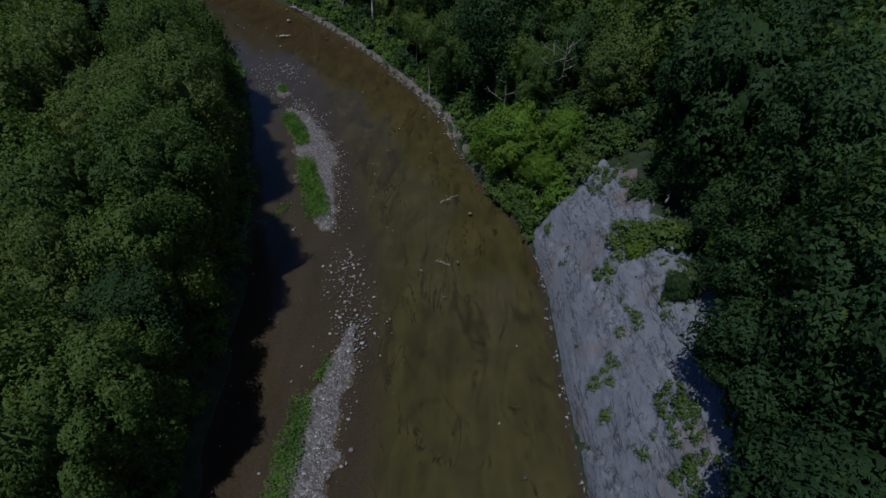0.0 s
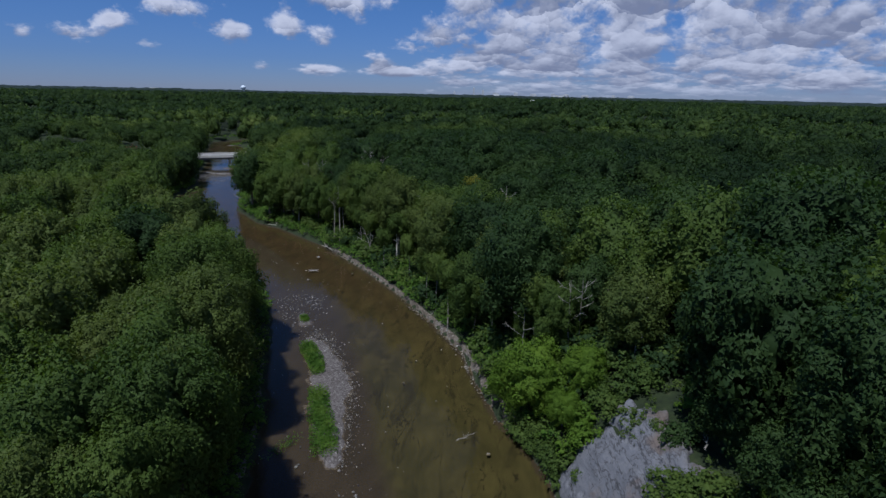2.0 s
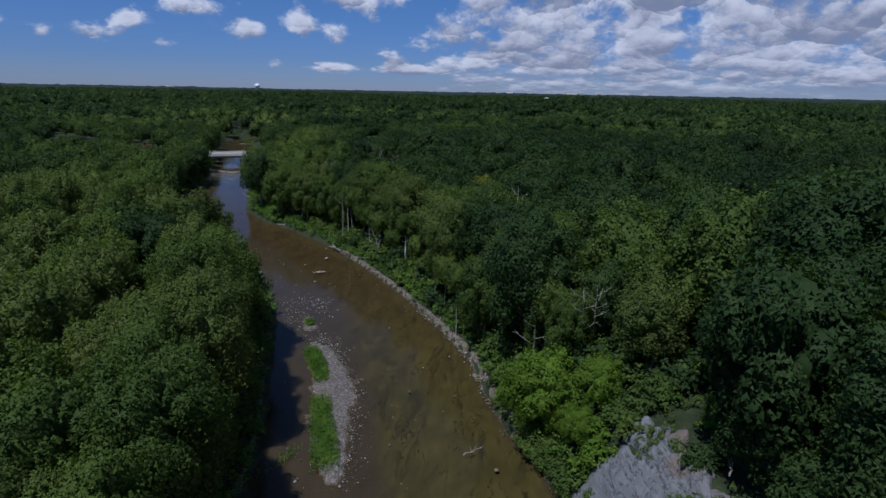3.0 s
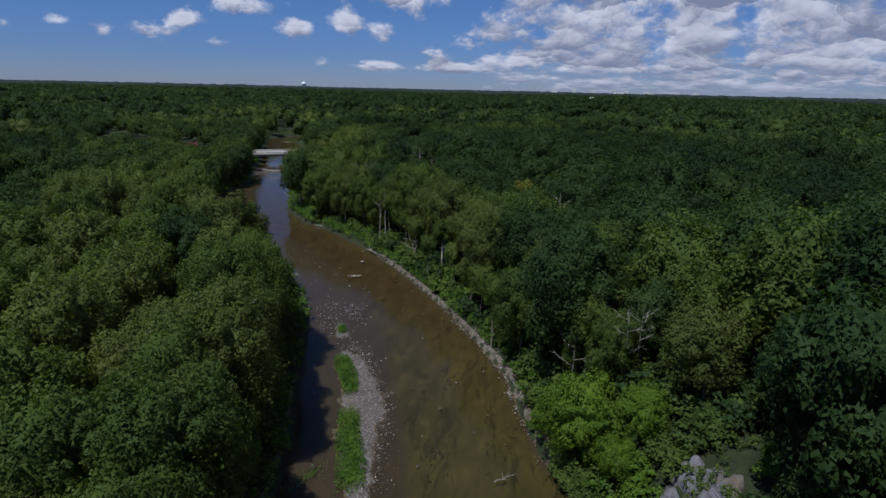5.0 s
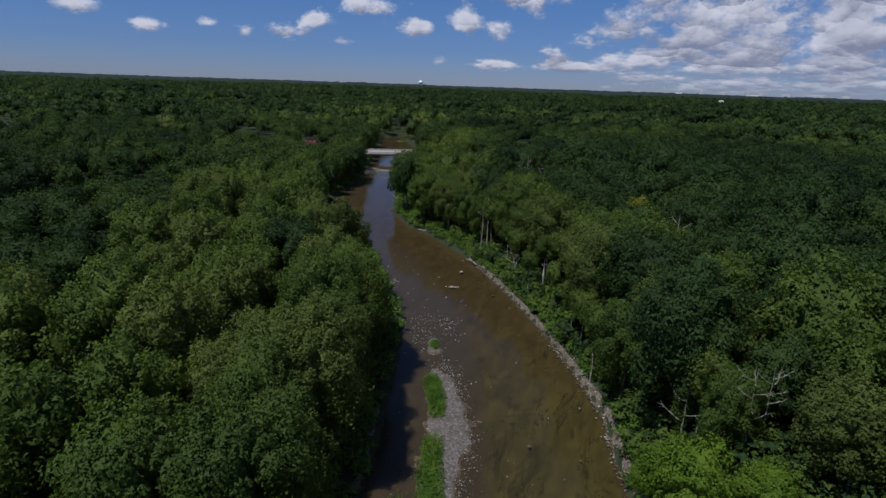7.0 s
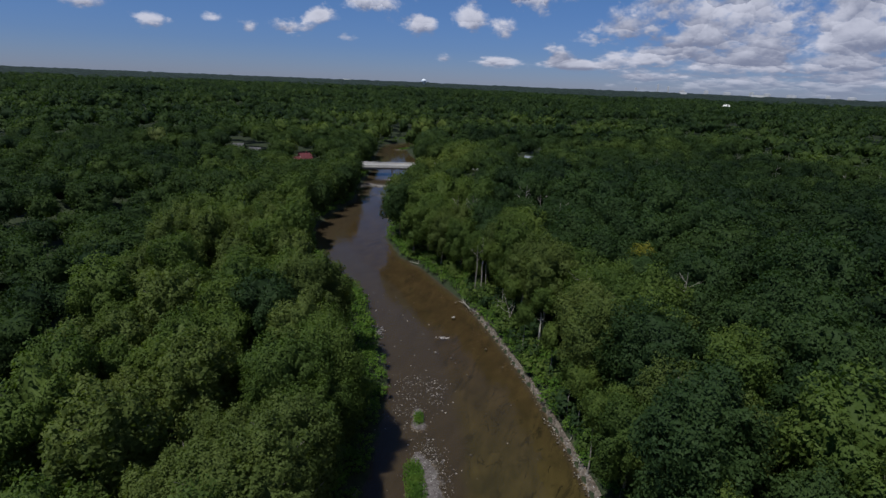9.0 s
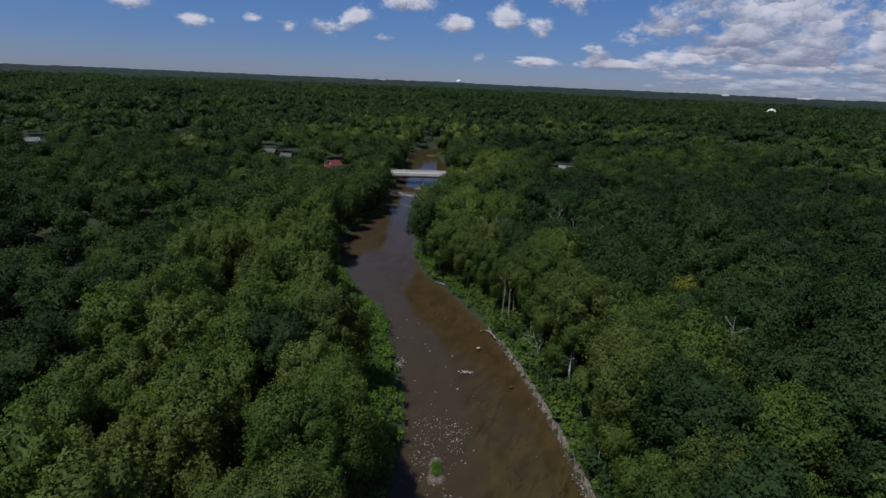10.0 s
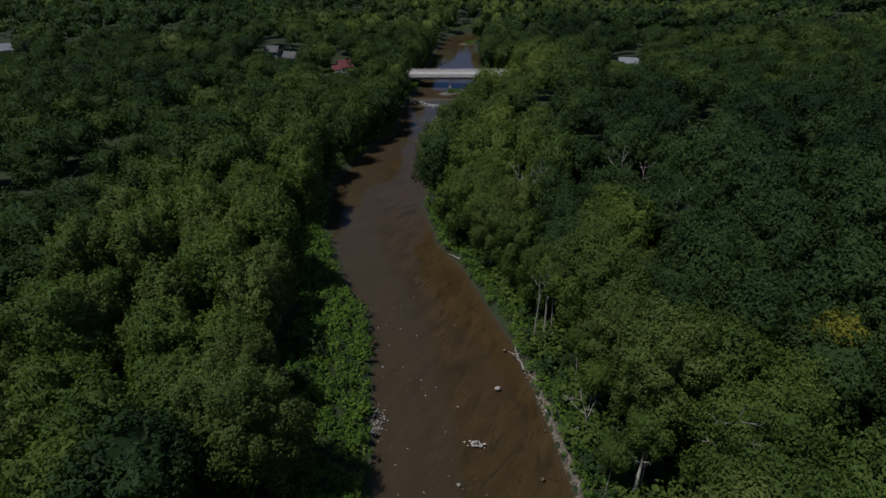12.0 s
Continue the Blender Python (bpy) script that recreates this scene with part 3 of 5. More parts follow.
def ball(level):
    bm = bmesh.new()
    bmesh.ops.create_icosphere(bm, subdivisions=level, radius=1.0)
    v = np.array([p.co for p in bm.verts])
    f = np.array([[p.index for p in q.verts] for q in bm.faces])
    bm.free()
    return v, f


def full_crown(height, radius, low, lobes, leaves, size, seed, shape=0.75, down=1.75, level=2, loose=0.5, hollow=0.42, aspect=0.62, fine=5):
    """A closed, billowing crown: big lobes with small ones on them, leaves all over, and the dense foliage inside."""
    r = np.random.default_rng(seed)
    mid, half = (height + low) / 2, (height - low) / 2
    sets = []
    for count, depth in ((lobes, hollow), (lobes * fine, 0.20)):
        k = np.arange(count) + 0.5
        zz = 1 - down * k / count
        th = k * 2.39996 + r.normal(0, 0.30, count)
        ww = np.sqrt(np.maximum(1 - zz * zz, 0))
        axis = unit(np.stack([np.cos(th) * ww, np.sin(th) * ww, zz], -1) + r.normal(0, 0.10, (count, 3)))
        sets.append((axis, r.uniform(0.72, 1.18, count), 1.30 * math.sqrt(2 * down / count), depth))
    skew = r.uniform(0, 2 * np.pi, 3)

    def skin(dirs):
        """The crown's surface along the directions, and the way it faces there."""
        reach, lean = np.full(len(dirs), 1 - sum(q[3] for q in sets)), np.zeros((len(dirs), 3))
        for axis, high, width, depth in sets:
            ang = np.arccos(np.clip(dirs @ axis.T, -1, 1))
            bump = high[None] * np.sqrt(np.maximum(1 - (ang / width) ** 2, 0))
            best = bump.argmax(1)
            reach += depth * bump[np.arange(len(dirs)), best]
            lean += (dirs - axis[best]) / width * (0.9 if depth > 0.2 else 0.65)
        th = np.arctan2(dirs[:, 1], dirs[:, 0])
        side = np.sqrt(np.maximum(1 - dirs[:, 2] ** 2, 0)) ** shape * (1 + 0.12 * np.sin(2 * th + skew[0]) + 0.09 * np.sin(3 * th + skew[1]))
        flat = unit(dirs[:, :2])
        place = np.column_stack([flat * (side * radius * reach)[:, None], mid + dirs[:, 2] * half * reach * (1 + 0.07 * np.sin(th + skew[2]))])
        return place, unit(dirs * (1 / radius, 1 / radius, 1 / half) * radius + lean)

    zz = r.uniform(1 - down, 1, leaves)
    th = r.uniform(0, 2 * np.pi, leaves)
    ww = np.sqrt(np.maximum(1 - zz * zz, 0))
    place, out = skin(np.stack([np.cos(th) * ww, np.sin(th) * ww, zz], -1))
    layer = np.where(r.random(leaves) < 0.06, r.uniform(1.0, 1.08, leaves), r.uniform(0.82, 1.02, leaves))
    place = (place - (0, 0, mid)) * layer[:, None] + (0, 0, mid)
    facing = 0.75 * out + r.normal(0, loose, (leaves, 3)) + (0, 0, 0.2)
    v, f = leaf_blades(place, facing, size * r.uniform(0.6, 1.25, leaves), aspect, r)
    soft = unit(0.65 * unit(facing) + 0.6 * out)
    cv, cf = ball(level)
    cf = cf[(cv[cf][:, :, 2] > 1 - down - 0.15).any(1)]
    kept = np.unique(cf)
    cf = np.searchsorted(kept, cf)
    inner, bend = skin(cv[kept])
    inner = (inner - (0, 0, mid)) * r.uniform(0.74, 0.85, (len(kept), 1)) + (0, 0, mid)
    bend = unit(bend + r.normal(0, 0.30, bend.shape))
    return np.concatenate([v, inner]), np.concatenate([f, cf + len(v)]), np.concatenate([np.repeat(soft, 3, 0), bend])


def tube(points, radii, sides=6):
    p, rad = np.asarray(points, float), np.asarray(radii, float)
    t = unit(np.gradient(p, axis=0))
    a = unit(np.cross(t, (0.31, 0.95, 0.11)))
    b = np.cross(t, a)
    ang = np.arange(sides) * 2 * np.pi / sides
    ring = p[:, None] + rad[:, None, None] * (np.cos(ang)[None, :, None] * a[:, None] + np.sin(ang)[None, :, None] * b[:, None])
    i = np.arange(len(p) * sides).reshape(len(p), sides)
    j = np.roll(i, -1, 1)
    return ring.reshape(-1, 3), np.stack([i[:-1], j[:-1], j[1:], i[1:]], -1).reshape(-1, 4)


def join(pieces):
    vs, fs, at = [], [], 0
    for v, f in pieces:
        vs.append(v)
        fs.append(f + at)
        at += len(v)
    return np.concatenate(vs), np.concatenate(fs)


def wood(height, thick, seed, limbs=7, lean=0.05, reach=0.26, fork=0.35, twigs=0):
    """A tapered trunk with limbs."""
    r = np.random.default_rng(seed)
    t = np.linspace(0, 1, 8)
    sway = np.cumsum(r.normal(0, lean, (8, 2)), axis=0) * height / 8
    stem = np.stack([sway[:, 0], sway[:, 1], t * height - 0.4], -1)
    pieces = [tube(stem, thick * (1 - 0.82 * t) * (1 + 0.5 * np.exp(-t * 14)))]
    for k in range(limbs):
        f = fork + (0.92 - fork) * (k + r.random() * 0.6) / limbs
        at = np.array([np.interp(f, t, stem[:, c]) for c in range(3)])
        turn = k * 2.4 + r.random()
        span = height * reach * (1.15 - 0.6 * f) * r.uniform(0.8, 1.3)
        s = np.linspace(0, 1, 5)
        limb = at + np.stack([np.cos(turn) * span * s + r.normal(0, 0.05 * span, 5) * s, np.sin(turn) * span * s + r.normal(0, 0.05 * span, 5) * s, span * (0.35 * s + 0.35 * s * s)], -1)
        pieces.append(tube(limb, thick * (1 - 0.8 * f) * 0.6 * (1 - 0.8 * s) + 0.012, 5))
        for _ in range(twigs):
            g = r.uniform(0.35, 0.95)
            o = np.array([np.interp(g, s, limb[:, c]) for c in range(3)])
            q = unit(np.array([np.cos(turn), np.sin(turn), 0.6]) + r.normal(0, 0.6, 3)) * span * r.uniform(0.2, 0.45)
            pieces.append(tube(o + np.outer([0, 0.5, 1], q), [0.035, 0.022, 0.008], 4))
    return join(pieces)


def part(name, mesh, parent, label=""):
    ob = new(name, mesh)
    ob.parent = parent
    return tagged(ob, label) if label else ob


def make_tree(name, label, category, leaf_mat, wood_mat, spec, seed, group="riverside forest", limbs=7):
    """spec: height, radius, low, lobes, leaves, leaf size, trunk thickness, shape."""
    h, rad, low, cl, lv, size, thick, shape = spec
    root = tagged(new(name), label, category, group)
    part("trunk", mesh_np("trunk", *wood(h * 0.86, thick, seed, limbs), wood_mat, True), root)
    v, f, soft = full_crown(h, rad, low, cl, lv, size, seed, shape, 1.8, 3)
    part("crown", mesh_np("crown", v, f, leaf_mat, normals=soft), root)
    return root


# kinds of tree: two levels of leaf detail of each
KINDS = {
    "cottonwood": ("tall slender cottonwood tree with fine grey-green leaves", "leaf_grey", "pale_bark", (18.5, 5.2, 2.0, 30, 0.150, 0.85)),
    "ash": ("tall ash tree with loose mid-green crown", "leaf_mid", "bark", (18.5, 5.6, 2.5, 26, 0.155, 0.75)),
    "maple": ("broad maple tree with dense dark green crown", "leaf_dark", "bark", (18.0, 6.3, 2.5, 24, 0.165, 0.65)),
    "oak": ("broad oak tree with layered dark green crown", "leaf_dark", "bark", (19.0, 6.6, 3.0, 28, 0.170, 0.7)),
}
stock = {}
seed = 100
for kind, (label, leaf, barkm, (h, rad, low, cl, size, shape)) in KINDS.items():
    for level, (count, big) in (("near", (20000, 1.22)), ("far", (8000, 1.75))):
        stock[kind, level] = []
        for v in range(2):
            seed += 1
            spec = (h, rad, low, cl, count, size * big, 0.26, shape)
            stock[kind, level].append(make_tree(kind + "_tree", label, "tree", MAT[leaf], MAT[barkm], spec, seed))


def scatter(x0, x1, y0, y1, gap, r, jitter=0.36):
    nx, ny = int((x1 - x0) / gap), int((y1 - y0) / (gap * 0.87))
    i, j = np.meshgrid(np.arange(nx), np.arange(ny), indexing="ij")
    x = x0 + (i + 0.5 * (j % 2)) * gap + r.normal(0, jitter * gap * 0.5, i.shape)
    y = y0 + j * gap * 0.87 + r.normal(0, jitter * gap * 0.5, i.shape)
    return x.ravel(), y.ravel()


HOUSES = [(-170, 280, 7), (-166, 272, 6), (-226, 296, 9), (-221, 286, 8), (-210, 291, 8), (-205, 281, 8), (-59, 333, 7), (-57, 324, 4), (-322, 222, 9), (-313, 215, 8), (-119, 300, 20), (-14.8, 119.4, 5.5), (-17, 115, 5), (-6.2, 116.6, 3), (-10, 112, 3)]


SIGHT = [np.array([(x, y), (x + 0.45 * (-30 - x), y + 0.45 * (74 - y))]) for x, y in ((-170, 280), (-226, 296), (-210, 291), (-59, 333), (-322, 222))]


def tallest(x, y):
    """How high trees may grow: lower on the open ground before the houses and by the bridge."""
    cap = np.full(np.shape(x), 99.0)
    for line in SIGHT:
        near = np.hypot(x - line[0][0], y - line[0][1])
        cap = np.where(far_from(x, y, line) < 8.0, np.minimum(cap, 5.4 + 0.14 * near), cap)
    return np.where(np.hypot(x + 108, y - 290) < 18, np.minimum(cap, 8.5), cap)


def clear_for_trees(x, y, extra=0.0):
    d, dl, dr = river(x, y)
    right = dr < dl
    verge_l = 1.4 + 1.6 * (1 - sstep(y, 18, 26)) + 1.2 * sstep(y, 60, 80) + 7.5 * sstep(y, 80, 96) * (1 - sstep(y, 138, 158))
    verge_r = 2.2 + 2.4 * sstep(y, 78, 100) * (1 - sstep(y, 140, 160)) + 6.2 * (1 - sstep(y, 54, 60)) + 3.0 * sstep(y, 36, 46) * (1 - sstep(y, 52, 57))
    ok = d > np.where(right, verge_r, verge_l) + extra
    for hx, hy, hr in HOUSES:
        ok &= np.hypot(x - hx, y - hy) > hr
    # the road over the bridge
    road = np.abs((x + 128) * -0.42 + (y - 297) * 0.907)
    return ok & ~((road < 5.5) & (x > -150) & (x < -70))


tx, ty = scatter(-120, 80, 2, 190, 8.0, rng, 0.5)
keep = clear_for_trees(tx, ty)
tx, ty = tx[keep], ty[keep]
# a row leaning out over the near left bank, and tall trees before the bridge's left end
row_y = np.arange(23, 84, 5.2)
row_x = np.interp(row_y, LEFT_BANK[:, 1], LEFT_BANK[:, 0]) - 3.4 - 1.6 * sstep(row_y, 38, 52) - 1.2 * rng.random(len(row_y))
tx, ty = np.r_[tx, row_x], np.r_[ty, row_y]
# tall trees on both banks below the bridge
gate_y = np.array([196, 205, 214, 223, 232, 241, 250, 259, 316, 322, 329, 336, 343, 350, 357, 364, 371, 205, 216, 228, 240, 252, 262, 272, 322, 330, 338, 346, 354, 362])
left_gate = np.arange(len(gate_y)) < 17
gate_x = np.where(left_gate, np.interp(gate_y, LEFT_BANK[:, 1], LEFT_BANK[:, 0]) - 3.2, np.interp(gate_y, RIGHT_BANK[:, 1], RIGHT_BANK[:, 0]) + 3.0) + rng.normal(0, 0.8, len(gate_y))
tx, ty = np.r_[tx, gate_x], np.r_[ty, gate_y]
nearness = far_from(tx, ty, np.array([(-2, 25), (-14, 75), (-45, 140)]))
order = np.argsort(nearness)
NEAR_COUNT = 292
near_i, rest_i = order[:NEAR_COUNT], order[NEAR_COUNT:]
used = {}
for k in near_i:
    x, y = float(tx[k]), float(ty[k])
    d, dl, dr = (float(v) for v in river(x, y))
    right = dr < dl
    pick = rng.random()
    if right:
        # dark maple and oak on the right also hold cloud shade in their leaves
        kind = ("maple" if pick < 0.45 else "oak" if pick < 0.72 else "ash") if y < 50 else "ash" if (d < 26 and pick < 0.60) else "cottonwood" if (d < 20 and pick < 0.88) else "maple" if pick < 0.5 else "oak"
    else:
        kind = ("maple" if pick < 0.5 else "ash") if y < 30 else "cottonwood" if pick < 0.55 else "ash" if pick < 0.95 else "maple"
    level = "near" if nearness[k] < 28 else "far"
    mould = stock[kind, level][int(rng.integers(2))]
    s = float(rng.uniform(0.74, 1.14)) * (0.94 if not right else 1.02)
    if right and 50 < y < 72 and d < 16:
        s *= 0.72
    m = pose(x, y, float(ground_z(x, y)) - 0.2, rng.normal(0, 2.5), rng.normal(0, 2.5), rng.uniform(0, 360)) @ Matrix.Diagonal((s * rng.uniform(0.92, 1.1), s * rng.uniform(0.92, 1.1), s, 1))
    if mould.name not in used:
        used[mould.name] = True
        mould.matrix_basis = m
    else:
        t = copy_thing(mould, Matrix())
        t.matrix_basis = m
for moulds in stock.values():
    for mould in moulds:
        if mould.name not in used:
            for o in (*mould.children_recursive, mould):
                bpy.data.objects.remove(o)

# the wood beyond: too many trees to count
def woods(name, x, y, moulds, r, lo, hi, mat, label, category="forest", z=None):
    z = ground_z(x, y) if z is None else z
    which = r.integers(len(moulds), size=len(x))
    cap = tallest(x, y) if category == "forest" else np.full(len(x), 99.0)
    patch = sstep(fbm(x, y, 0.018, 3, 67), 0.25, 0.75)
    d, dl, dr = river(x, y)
    # cloud shade over the uplands on both sides, put into the crowns' hue
    cloud_shade = np.where(dr < dl, sstep(dr, 20, 42) * (1 - 0.5 * sstep(y, 200, 330)), 0.75 * sstep(dl, 35, 90))
    stand = 0.5 * sstep(fbm(x, y, 0.022, 3, 77), 0.30, 0.70) * (1 - 0.9 * cloud_shade) + 0.12 * (1 - sstep(d, 10, 40)) - 0.22 * cloud_shade
    vs, fs, hs, ns, at = [], [], [], [], 0
    for m, (v, f, *soft) in enumerate(moulds):
        k = np.flatnonzero(which == m)
        even = r.random(len(k))
        share = even ** 2.2 if category == "stones" else 0.5 * even + 0.5 * patch[k] if category == "forest" else even
        s, turn = lo + (hi - lo) * share, r.uniform(0, 2 * np.pi, len(k))
        sx = (0.42 + 0.5 * s if category == "forest" else s) * r.uniform(0.9, 1.15, len(k))
        c, q = np.cos(turn)[:, None], np.sin(turn)[:, None]
        px = (v[:, 0] * c - v[:, 1] * q) * sx[:, None] + x[k][:, None]
        py = (v[:, 0] * q + v[:, 1] * c) * sx[:, None] + y[k][:, None]
        pz = v[:, 2] * np.minimum(s, cap[k] / 18.0)[:, None] + z[k][:, None]
        if soft:
            g = soft[0]
            ns.append(np.stack([g[:, 0] * c - g[:, 1] * q, g[:, 0] * q + g[:, 1] * c, np.repeat(g[None, :, 2], len(k), 0)], -1).reshape(-1, 3))
        vs.append(np.stack([px, py, pz], -1).reshape(-1, 3))
        fs.append((f[None] + (np.arange(len(k)) * len(v))[:, None, None]).reshape(-1, f.shape[1]) + at)
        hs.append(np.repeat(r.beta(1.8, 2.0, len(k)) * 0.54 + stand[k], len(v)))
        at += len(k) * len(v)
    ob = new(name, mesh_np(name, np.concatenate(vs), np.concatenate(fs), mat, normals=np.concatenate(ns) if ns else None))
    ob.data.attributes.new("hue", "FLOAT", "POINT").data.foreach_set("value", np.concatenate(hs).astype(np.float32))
    return tagged(ob, label, category, kind="stuff")


def sector(x, y, lo, hi, r0, r1):
    az, r = np.degrees(np.arctan2(x, y)), np.hypot(x, y)
    return (az > lo) & (az < hi) & (r > r0) & (r < r1)


def seen(x, y, reach):
    """The part of the plan that the valley opens to."""
    ok = sector(x, y, -43, 41, 0, reach) | sector(x, y - 22, -65, 22, 0, reach) | sector(x + 14, y - 70, -71, 13, 0, reach)
    return ok | (np.hypot(x, y) < 55)


mid_moulds = [full_crown(18.0, 6.2, 4.0, 15, 1150, 0.42, 300 + k, 0.72, 1.25, 2, 0.5) for k in range(7)]
mx, my = scatter(-420, 300, -40, 420, 9.8, rng, 0.65)
inner = (mx > -120) & (mx < 80) & (my > 2) & (my < 190)
ok = clear_for_trees(mx, my, 0.8) & ~inner & seen(mx, my, 330)
mx, my = np.r_[tx[rest_i], mx[ok]], np.r_[ty[rest_i], my[ok]]
ok = seen(mx, my, 330)
mx, my = mx[ok], my[ok]
edge_moulds = [full_crown(17.5, 5.8, 0.6, 22, 1900, 0.40, 315 + k, 0.7, 1.9, 2, 0.5) for k in range(4)]
by_water = river(mx, my)[0] < 16
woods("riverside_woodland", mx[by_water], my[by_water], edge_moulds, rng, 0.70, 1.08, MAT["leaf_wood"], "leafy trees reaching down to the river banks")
mx, my = mx[~by_water], my[~by_water]
close = np.hypot(mx - 2, my - 15) < 105
close_moulds = [full_crown(18.0, 6.2, 3.0, 22, 3400, 0.27, 340 + k, 0.72, 1.5, 3, 0.5) for k in range(4)]
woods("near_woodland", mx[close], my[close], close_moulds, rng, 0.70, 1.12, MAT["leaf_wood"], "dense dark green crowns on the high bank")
mx, my = mx[~close], my[~close]
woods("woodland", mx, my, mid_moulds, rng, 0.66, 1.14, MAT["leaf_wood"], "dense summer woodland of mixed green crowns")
far_moulds = [full_crown(18.0, 7.0, 5.0, 9, 64, 1.0, 330 + k, 0.75, 1.1, 1, 0.4, 0.34, 0.7, 2) for k in range(7)]
fx, fy = scatter(-1050, 720, 60, 1100, 12.0, rng, 0.65)
ok = seen(fx, fy, 1080) & ~(seen(fx, fy, 326)) & clear_for_trees(fx, fy, 1.0)
fx, fy = fx[ok], fy[ok]
by_water = river(fx, fy)[0] < 26
bank_moulds = [full_crown(17.5, 6.2, 0.3, 14, 150, 0.8, 350 + k, 0.7, 1.9, 2, 0.4, 0.34, 0.7, 2) for k in range(4)]
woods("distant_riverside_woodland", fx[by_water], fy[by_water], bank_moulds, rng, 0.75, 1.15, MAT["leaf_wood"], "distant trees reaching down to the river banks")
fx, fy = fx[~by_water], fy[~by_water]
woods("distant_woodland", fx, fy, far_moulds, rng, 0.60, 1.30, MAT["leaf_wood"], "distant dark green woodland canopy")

edge_x, edge_y = scatter(-1680, 1150, 200, 1760, 15.5, rng, 0.65)
ok = seen(edge_x, edge_y, 1740) & ~seen(edge_x, edge_y, 1074)
last_moulds = [full_crown(18.0, 8.6, 6.0, 7, 22, 1.5, 370 + k, 0.75, 1.0, 1, 0.35, 0.34, 0.7, 2) for k in range(5)]
woods("far_woodland", edge_x[ok], edge_y[ok], last_moulds, rng, 0.60, 1.25, MAT["leaf_wood"], "far dark green treetops below the horizon")

# canopy out to the horizon
ang = np.radians(np.linspace(-78, 52, 340))
rad = 1640 * (4880 / 1640) ** np.linspace(0, 1, 90)
aa, rr = np.meshgrid(ang, rad, indexing="ij")
hx, hy = rr * np.sin(aa), rr * np.cos(aa)
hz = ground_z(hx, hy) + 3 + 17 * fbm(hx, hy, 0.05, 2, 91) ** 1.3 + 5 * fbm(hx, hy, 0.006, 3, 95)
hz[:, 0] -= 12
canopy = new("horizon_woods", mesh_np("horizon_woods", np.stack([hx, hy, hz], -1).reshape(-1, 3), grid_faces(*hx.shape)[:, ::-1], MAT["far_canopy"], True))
tagged(canopy, "far treetops stretching to the flat horizon", "forest", kind="stuff")

# ---------------- the shore ----------------
def around(line, sigma, count, r):
    line = np.array(line, float)
    p = along(line, 600)[r.integers(600, size=count)] + r.normal(0, 1, (count, 2)) * sigma
    return p[:, 0], p[:, 1]


# undergrowth along the banks
shrub_moulds = [crown(1.7, 1.35, -0.2, 9, 110, 0.15, 400 + k, 0.7, 0.0, 0.7, 1.3, 0.28, 0.0, "cap", 0.5) for k in range(5)]
ux, uy = scatter(-150, 45, 2, 300, 1.6, rng, 0.6)
vx, vy = scatter(-225, -95, 300, 480, 3.0, rng, 0.6)
ux, uy = np.r_[ux, vx], np.r_[uy, vy]
d, dl, dr = river(ux, uy)
right = dr < dl
wide = np.where(right, 6.5, 11.0) * (0.75 + 0.5 * fbm(ux, uy, 0.2, 2, 7))
ok = (d > np.where(right & (uy < 135), 0.55, 0.35)) & (d < wide) & ~(right & (uy < 54)) & (rng.random(len(ux)) < np.where(uy < 180, 1.0, 0.5))
woods("undergrowth", ux[ok], uy[ok], shrub_moulds, rng, 0.55, 1.15, MAT["grass"], "bright green vines and weeds along the river banks", "undergrowth")
# low plants on the woodland floor near the river and on the bluff's top
ux, uy = scatter(-60, 45, 2, 150, 3.2, rng, 0.7)
d, dl, dr = river(ux, uy)
right = dr < dl
ok = (d > 2) & (d < 26) & (~right | (uy > 57) | (d > 10.5)) & (right | (uy < 90) | (d > 7))
woods("forest_understorey", ux[ok], uy[ok], shrub_moulds, rng, 0.9, 2.1, MAT["leaf_dark"], "dark green saplings and brush under the trees", "undergrowth")
ux, uy = scatter(-80, 40, 56, 175, 2.6, rng, 0.8)
d, dl, dr = river(ux, uy)
ok = (dr < dl) & (d > 1.6) & (d < 15) & (rng.random(len(ux)) < 0.8)
woods("bankside_thicket", ux[ok], uy[ok], shrub_moulds, rng, 0.8, 2.0, MAT["leaf_mid"], "green saplings and vines under the riverside trees", "undergrowth")
# brush on the slope behind the rock face and at its foot
ux, uy = scatter(4, 40, 46, 76, 2.2, rng, 0.8)
d, dl, dr = river(ux, uy)
ok = (d > 0.2) & (dr < dl) & (uy + 0.22 * d > 54.0)
woods("slope_brush", ux[ok], uy[ok], shrub_moulds, rng, 0.5, 1.25, MAT["leaf_mid"], "green brush covering the slope beside the shale", "undergrowth")
ux, uy = around([(11.0, 50.2), (10.4, 52.6), (9.2, 56.2), (6.5, 61.0)], 0.7, 70, rng)
ok = river(ux, uy)[0] > -0.5
woods("waterside_brush", ux[ok], uy[ok], shrub_moulds, rng, 0.5, 1.1, MAT["leaf_mid"], "green bushes hanging over the water", "undergrowth", np.maximum(ground_z(ux[ok], uy[ok]), 0.3))
# sparse weeds on the rock face
ux, uy = scatter(10.5, 24, 4, 57, 1.5, rng, 0.8)
d, dl, dr = river(ux, uy)
ok = (d > 1.0) & (d < 11.5) & (fbm(ux, uy, 0.25, 3, 33) > 0.70 - 0.012 * d)
woods("bluff_weeds", ux[ok], uy[ok], shrub_moulds, rng, 0.22, 0.55, MAT["leaf_mid"], "small green weeds rooted in the shale", "undergrowth", ground_z(ux[ok], uy[ok]) + 0.35)

